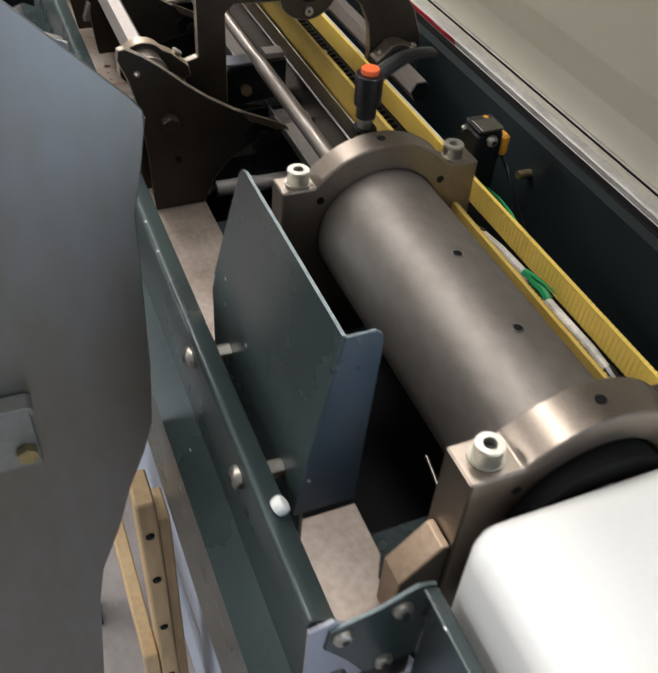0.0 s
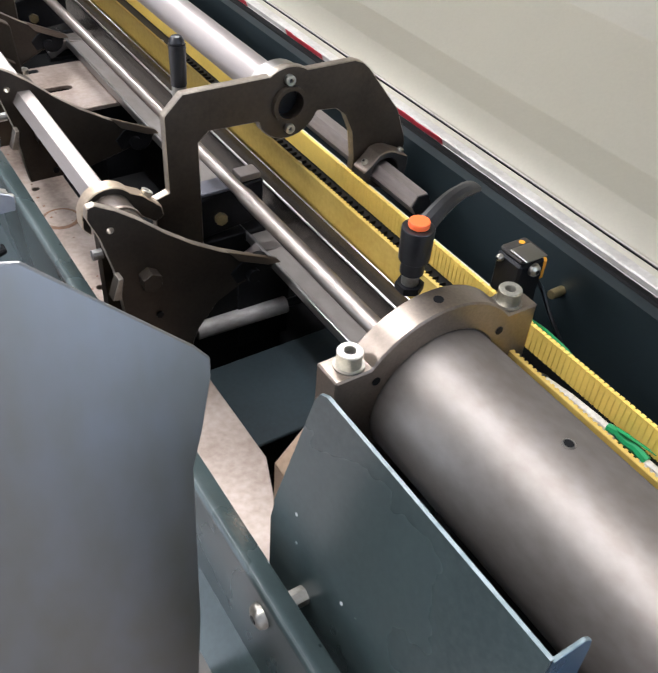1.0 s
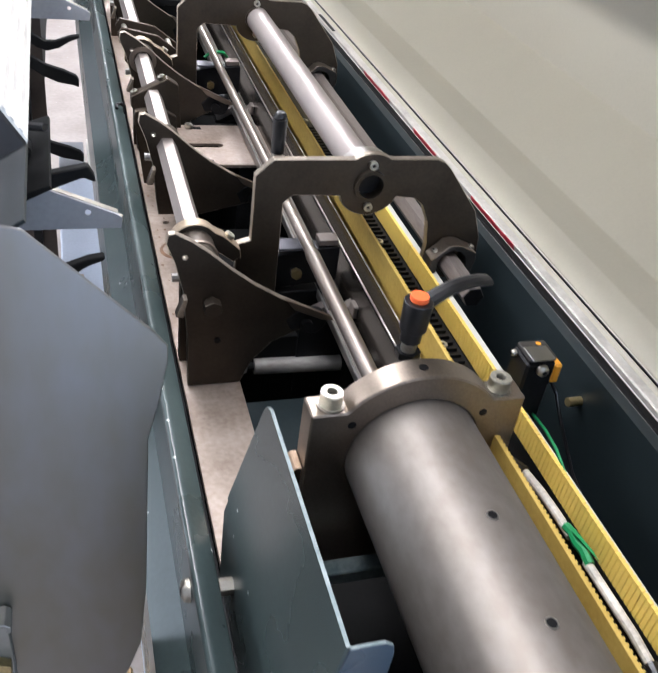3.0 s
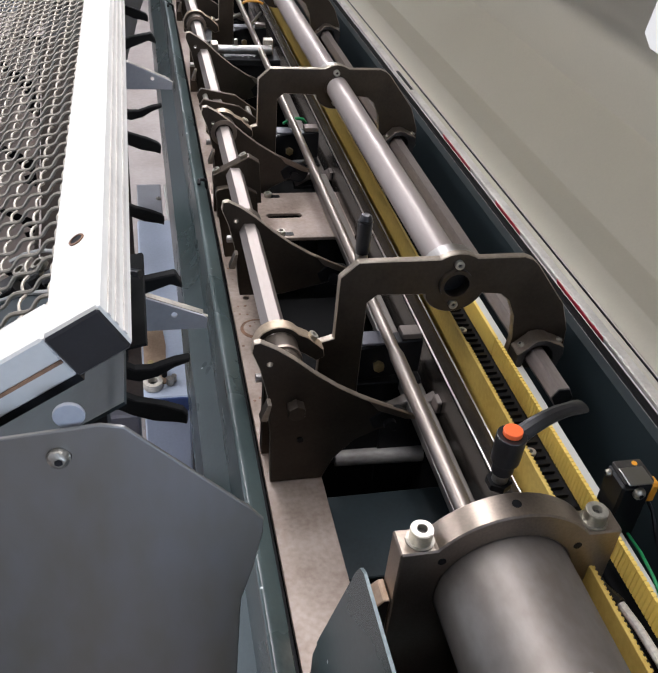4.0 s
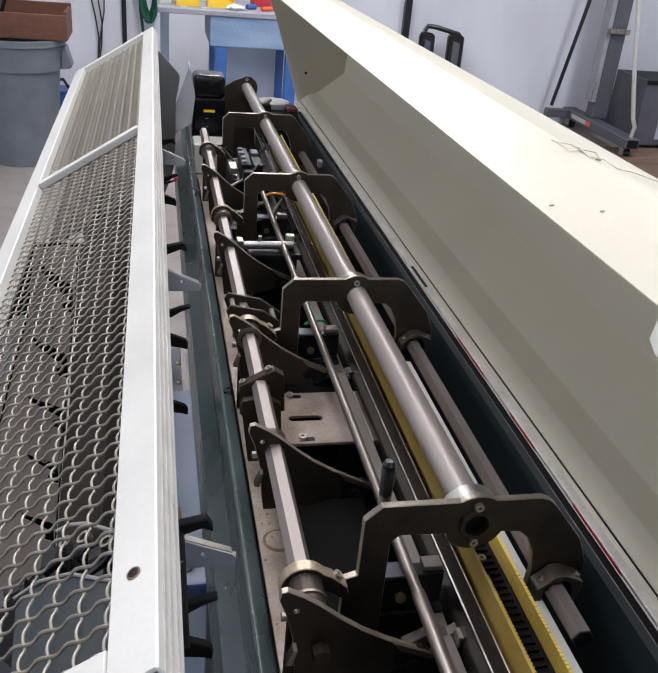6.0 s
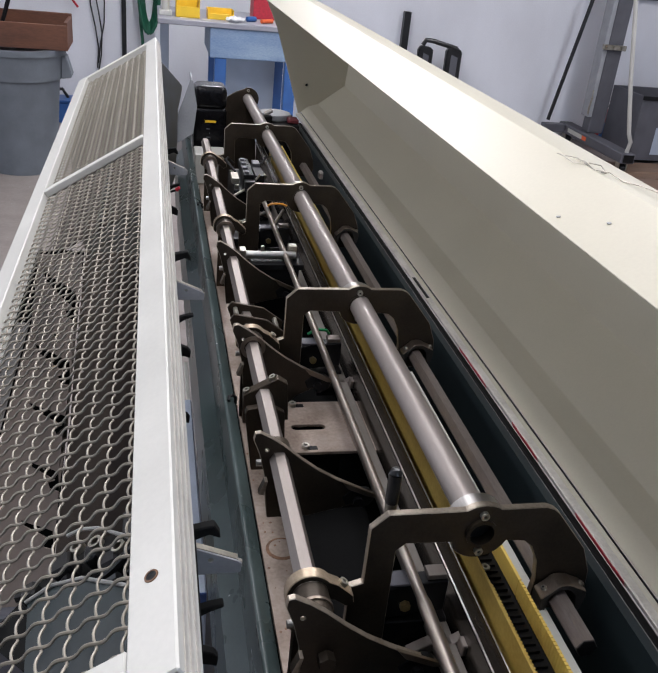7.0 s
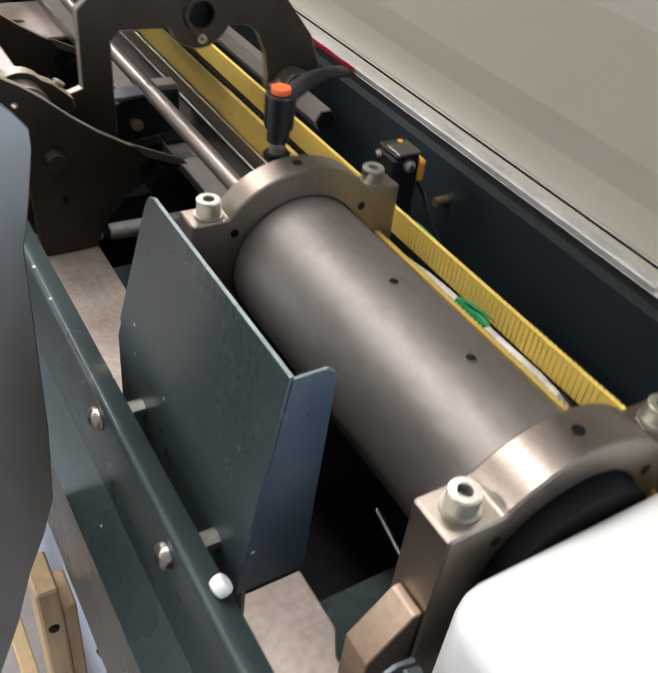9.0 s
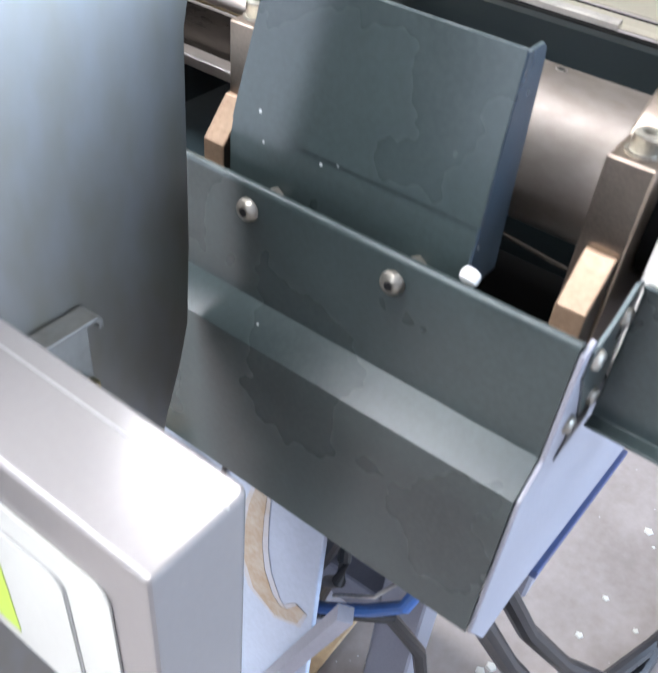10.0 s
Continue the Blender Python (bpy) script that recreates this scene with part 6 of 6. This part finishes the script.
part("foot", block(-0.15, -0.07, 5.36, 5.44, 0.9187, 0.95, 0.003), ALU, vice)
# cables, conduit and hose reel on the wall
for k, (x, top, low) in enumerate(((-0.63, 1.6, 0.36), (-0.60, 1.6, 0.30), (-0.575, 1.6, 0.40), (-0.88, 1.2, 0.9))):
    single("hanging_cable", hose([(x + 0.03 * math.sin(1.1 * j + k), 6.58 - 0.01 * k, top - (top - low) * j / 8) for j in range(9)], 0.0055), PLASTIC, "black cable hanging on the wall", "cable", "hanging cables")
for k in range(2):
    single("hanging_cable", hose([(-1.15 + 0.30 * (a / 12) , 6.57 - 0.01 * k, 1.06 + 0.03 * k - 0.10 * math.sin(math.pi * a / 12)) for a in range(13)], 0.006), PLASTIC, "black cable hanging on the wall", "cable", "hanging cables")
single("wall_conduit", bar((-0.405, 6.57, 0.42), (-0.405, 6.57, 1.8), 0.018, 14), PLASTIC, "dark conduit on the wall", "conduit")
reel = thing("hose_reel", "dark green hose looped over a wall hook", "hose reel", (-0.22, 6.5, 0.9))
for k in range(6):
    part("loop", hose([(-0.215 + (0.075 - 0.006 * k) * math.sin(q), 6.46 + 0.016 * k, 0.96 - 0.30 * math.cos(q) * (1 - 0.04 * k)) for q in (math.tau * j / 20 for j in range(21))], 0.014, 8), GREENHOSE, reel)
part("tail", hose([(-0.275, 6.50, 0.95), (-0.28, 6.50, 0.75), (-0.265, 6.50, 0.60), (-0.262, 6.50, 0.48)], 0.012, 8), GREENHOSE, reel)
part("hook", bar((-0.215, 6.44, 1.235), (-0.215, 6.60, 1.235), 0.02, 12), BLACK, reel)
single("air_pipe", hose([(-1.4, 6.56, 1.02), (-1.0, 6.56, 1.02), (-0.86, 6.56, 0.95), (-0.74, 6.56, 0.80)], 0.008), RED, "thin red air line on the wall", "air line")
single("wall_post", block(1.82, 1.875, 6.54, 6.60, 0.55, 0.965, 0.004), PLASTIC, "black bar fixed to the wall", "bar")
truck = thing("hand_truck", "black moulded hand truck handle against the wall", "hand truck", (2.1, 6.4, 0.0))
for x0, x1, lean in ((1.925, 2.050, 0.012), (2.165, 2.300, 0.014)):
    leg_mesh = plate([(x0 + lean, 0.0), (x1 + lean, 0.0), (x1, 0.700), (x1 - 0.02, 0.725), (x0 + 0.02, 0.735), (x0, 0.70)], 0.055, upright(6.375), (), 0.010)
    part("handle_leg", leg_mesh, PLASTIC, truck, "broad flat black moulded leg")
    part("leg_rib", plate([(x0 + 0.040, 0.10), (x1 - 0.030, 0.10), (x1 - 0.036, 0.66), (x0 + 0.040, 0.68)], 0.004, upright(6.3705), (), 0.001), TOWER, truck, "recessed grey rib")
part("grip", hose([(1.960, 6.40, 0.735), (1.985, 6.40, 0.776), (2.05, 6.40, 0.772), (2.25, 6.40, 0.728), (2.285, 6.40, 0.690)], 0.019, 12), PLASTIC, truck, "black cross grip")
tower = thing("floor_crane", "dark grey steel floor crane on castors", "floor crane", (3.48, 6.1, 0.0))
part("mast", block(3.425, 3.565, 6.10, 6.22, 0.165, 2.5, 0.008), TOWER, tower)
part("mast_channel", block(3.385, 3.4245, 6.09, 6.21, 0.30, 2.3, 0.004), FRAMEGREY, tower, "paler sliding channel")
part("base_beam", block(3.38, 3.50, 5.42, 6.55, 0.085, 0.1645, 0.008), TOWER, tower, "scuffed grey base beam")
part("beam_end", block(3.395, 3.485, 5.415, 5.4195, 0.095, 0.155, 0.002), BLACK, tower, "black end cap")
part("strut", bar((3.19, 6.40, 0.20), (3.33, 6.30, 1.30), 0.016, 12), PLASTIC, tower, "thin black strut")
part("side_arm", block(3.18, 3.3795, 6.42, 6.50, 0.090, 0.160, 0.006), TOWER, tower)
rodm = hose([(3.440, 5.47, 0.166), (3.440, 5.45, 0.25), (3.395, 5.43, 0.32), (3.30, 5.43, 0.70), (3.20, 5.42, 1.15), (3.12, 5.42, 1.50)], 0.016, 14)
part("support_tube", rodm, ALU, tower, "bent pale steel tube")
part("clamp", block(3.37, 3.575, 6.06, 6.0895, 0.845, 0.885, 0.004), ZINC, tower, "steel clamp plate")
for x in (3.40, 3.46, 3.53):
    part("clamp_bolt", bar((x, 6.06, 0.866), (x, 6.035, 0.866), 0.014, 8), ZINC, tower)
part("latch", hose([(3.375, 6.08, 0.33), (3.365, 6.06, 0.40), (3.372, 6.06, 0.46), (3.380, 6.08, 0.52)], 0.008, 8), ZINC, tower, "bent steel latch")
for y in (5.50, 6.46):
    wheel = part("castor", bar((3.415, y, 0.036), (3.465, y, 0.036), 0.0355, 20, None, None, 0.006), PLASTIC, tower, "black castor wheel")
    part("castor_fork", block(3.400, 3.412, y - 0.028, y + 0.028, 0.020, 0.0845, 0.002), ZINC, wheel)
    part("castor_fork", block(3.468, 3.480, y - 0.028, y + 0.028, 0.020, 0.0845, 0.002), ZINC, wheel)
part("label", block(3.3780, 3.3795, 6.10, 6.36, 0.110, 0.145), LABELWHITE, tower)
part("label_end", block(3.3780, 3.3795, 6.02, 6.095, 0.110, 0.145), ORANGE, tower, "small orange label")
for x, y, m, nm, w, h in ((3.70, 6.30, BLUE, "blue", 0.17, 0.20), (3.90, 6.32, NAVY, "dark blue", 0.20, 0.26), (3.74, 6.49, RED, "red", 0.26, 0.29)):
    case = thing("tool_case", nm + " tool case on the floor by the wall", "case", (x, y, 0.0))
    part("body", block(x, x + w, y, y + 0.10, 0.001, h, 0.012, 2), m, case)
    part("handle", hose([(x + 0.04, y + 0.05, h + 0.001), (x + 0.05, y + 0.05, h + 0.03), (x + w - 0.05, y + 0.05, h + 0.03), (x + w - 0.04, y + 0.05, h + 0.001)], 0.008, 8), PLASTIC, case)
    if m == BLUE:
        part("label", block(x + 0.08, x + 0.15, y - 0.0012, y - 0.0002, 0.06, 0.12), YBIN, case, "yellow label")
tub = thing("open_bin", "dark grey open-topped bin by the wall", "bin", (3.95, 6.0, 0.0))
for x0, x1, y0, y1 in ((3.68, 4.60, 5.80, 5.815), (3.68, 4.60, 6.285, 6.30), (3.68, 3.695, 5.8155, 6.2845), (4.585, 4.60, 5.8155, 6.2845)):
    part("bin_wall", block(x0, x1, y0, y1, 0.03, 0.545, 0.003), TOWER, tub)
part("floor_plate", block(3.6955, 4.5845, 5.8155, 6.2845, 0.03, 0.05), TOWER, tub)
part("rim", block(3.67, 4.61, 5.785, 5.7995, 0.515, 0.548, 0.004), BLACK, tub, "black rolled rim")
part("front_window", block(3.86, 4.50, 5.7975, 5.7995, 0.08, 0.30, 0.002), PALEBLUE, tub, "pale teal sheet on the front")
for x in (3.72, 4.54):
    part("foot", block(x, x + 0.04, 5.83, 6.27, 0.0, 0.0295), BLACK, tub)
deck = thing("wooden_platform", "worn brown boards lying on the floor", "boards", (3.7, 5.5, 0.0))
for k in range(7):
    part("board", block(3.30 + 0.006 * (k % 2), 4.6, 4.62 + 0.165 * k, 4.62 + 0.165 * k + 0.158, 0.0005, 0.0145 + 0.001 * (k % 3), 0.002), OLDBOARD, deck)
single("ceiling_pipe", bar((1.2, 6.56, 1.28), (5.1, 6.56, 1.22), 0.018, 12), TOWER, "grey pipe along the wall", "pipe")
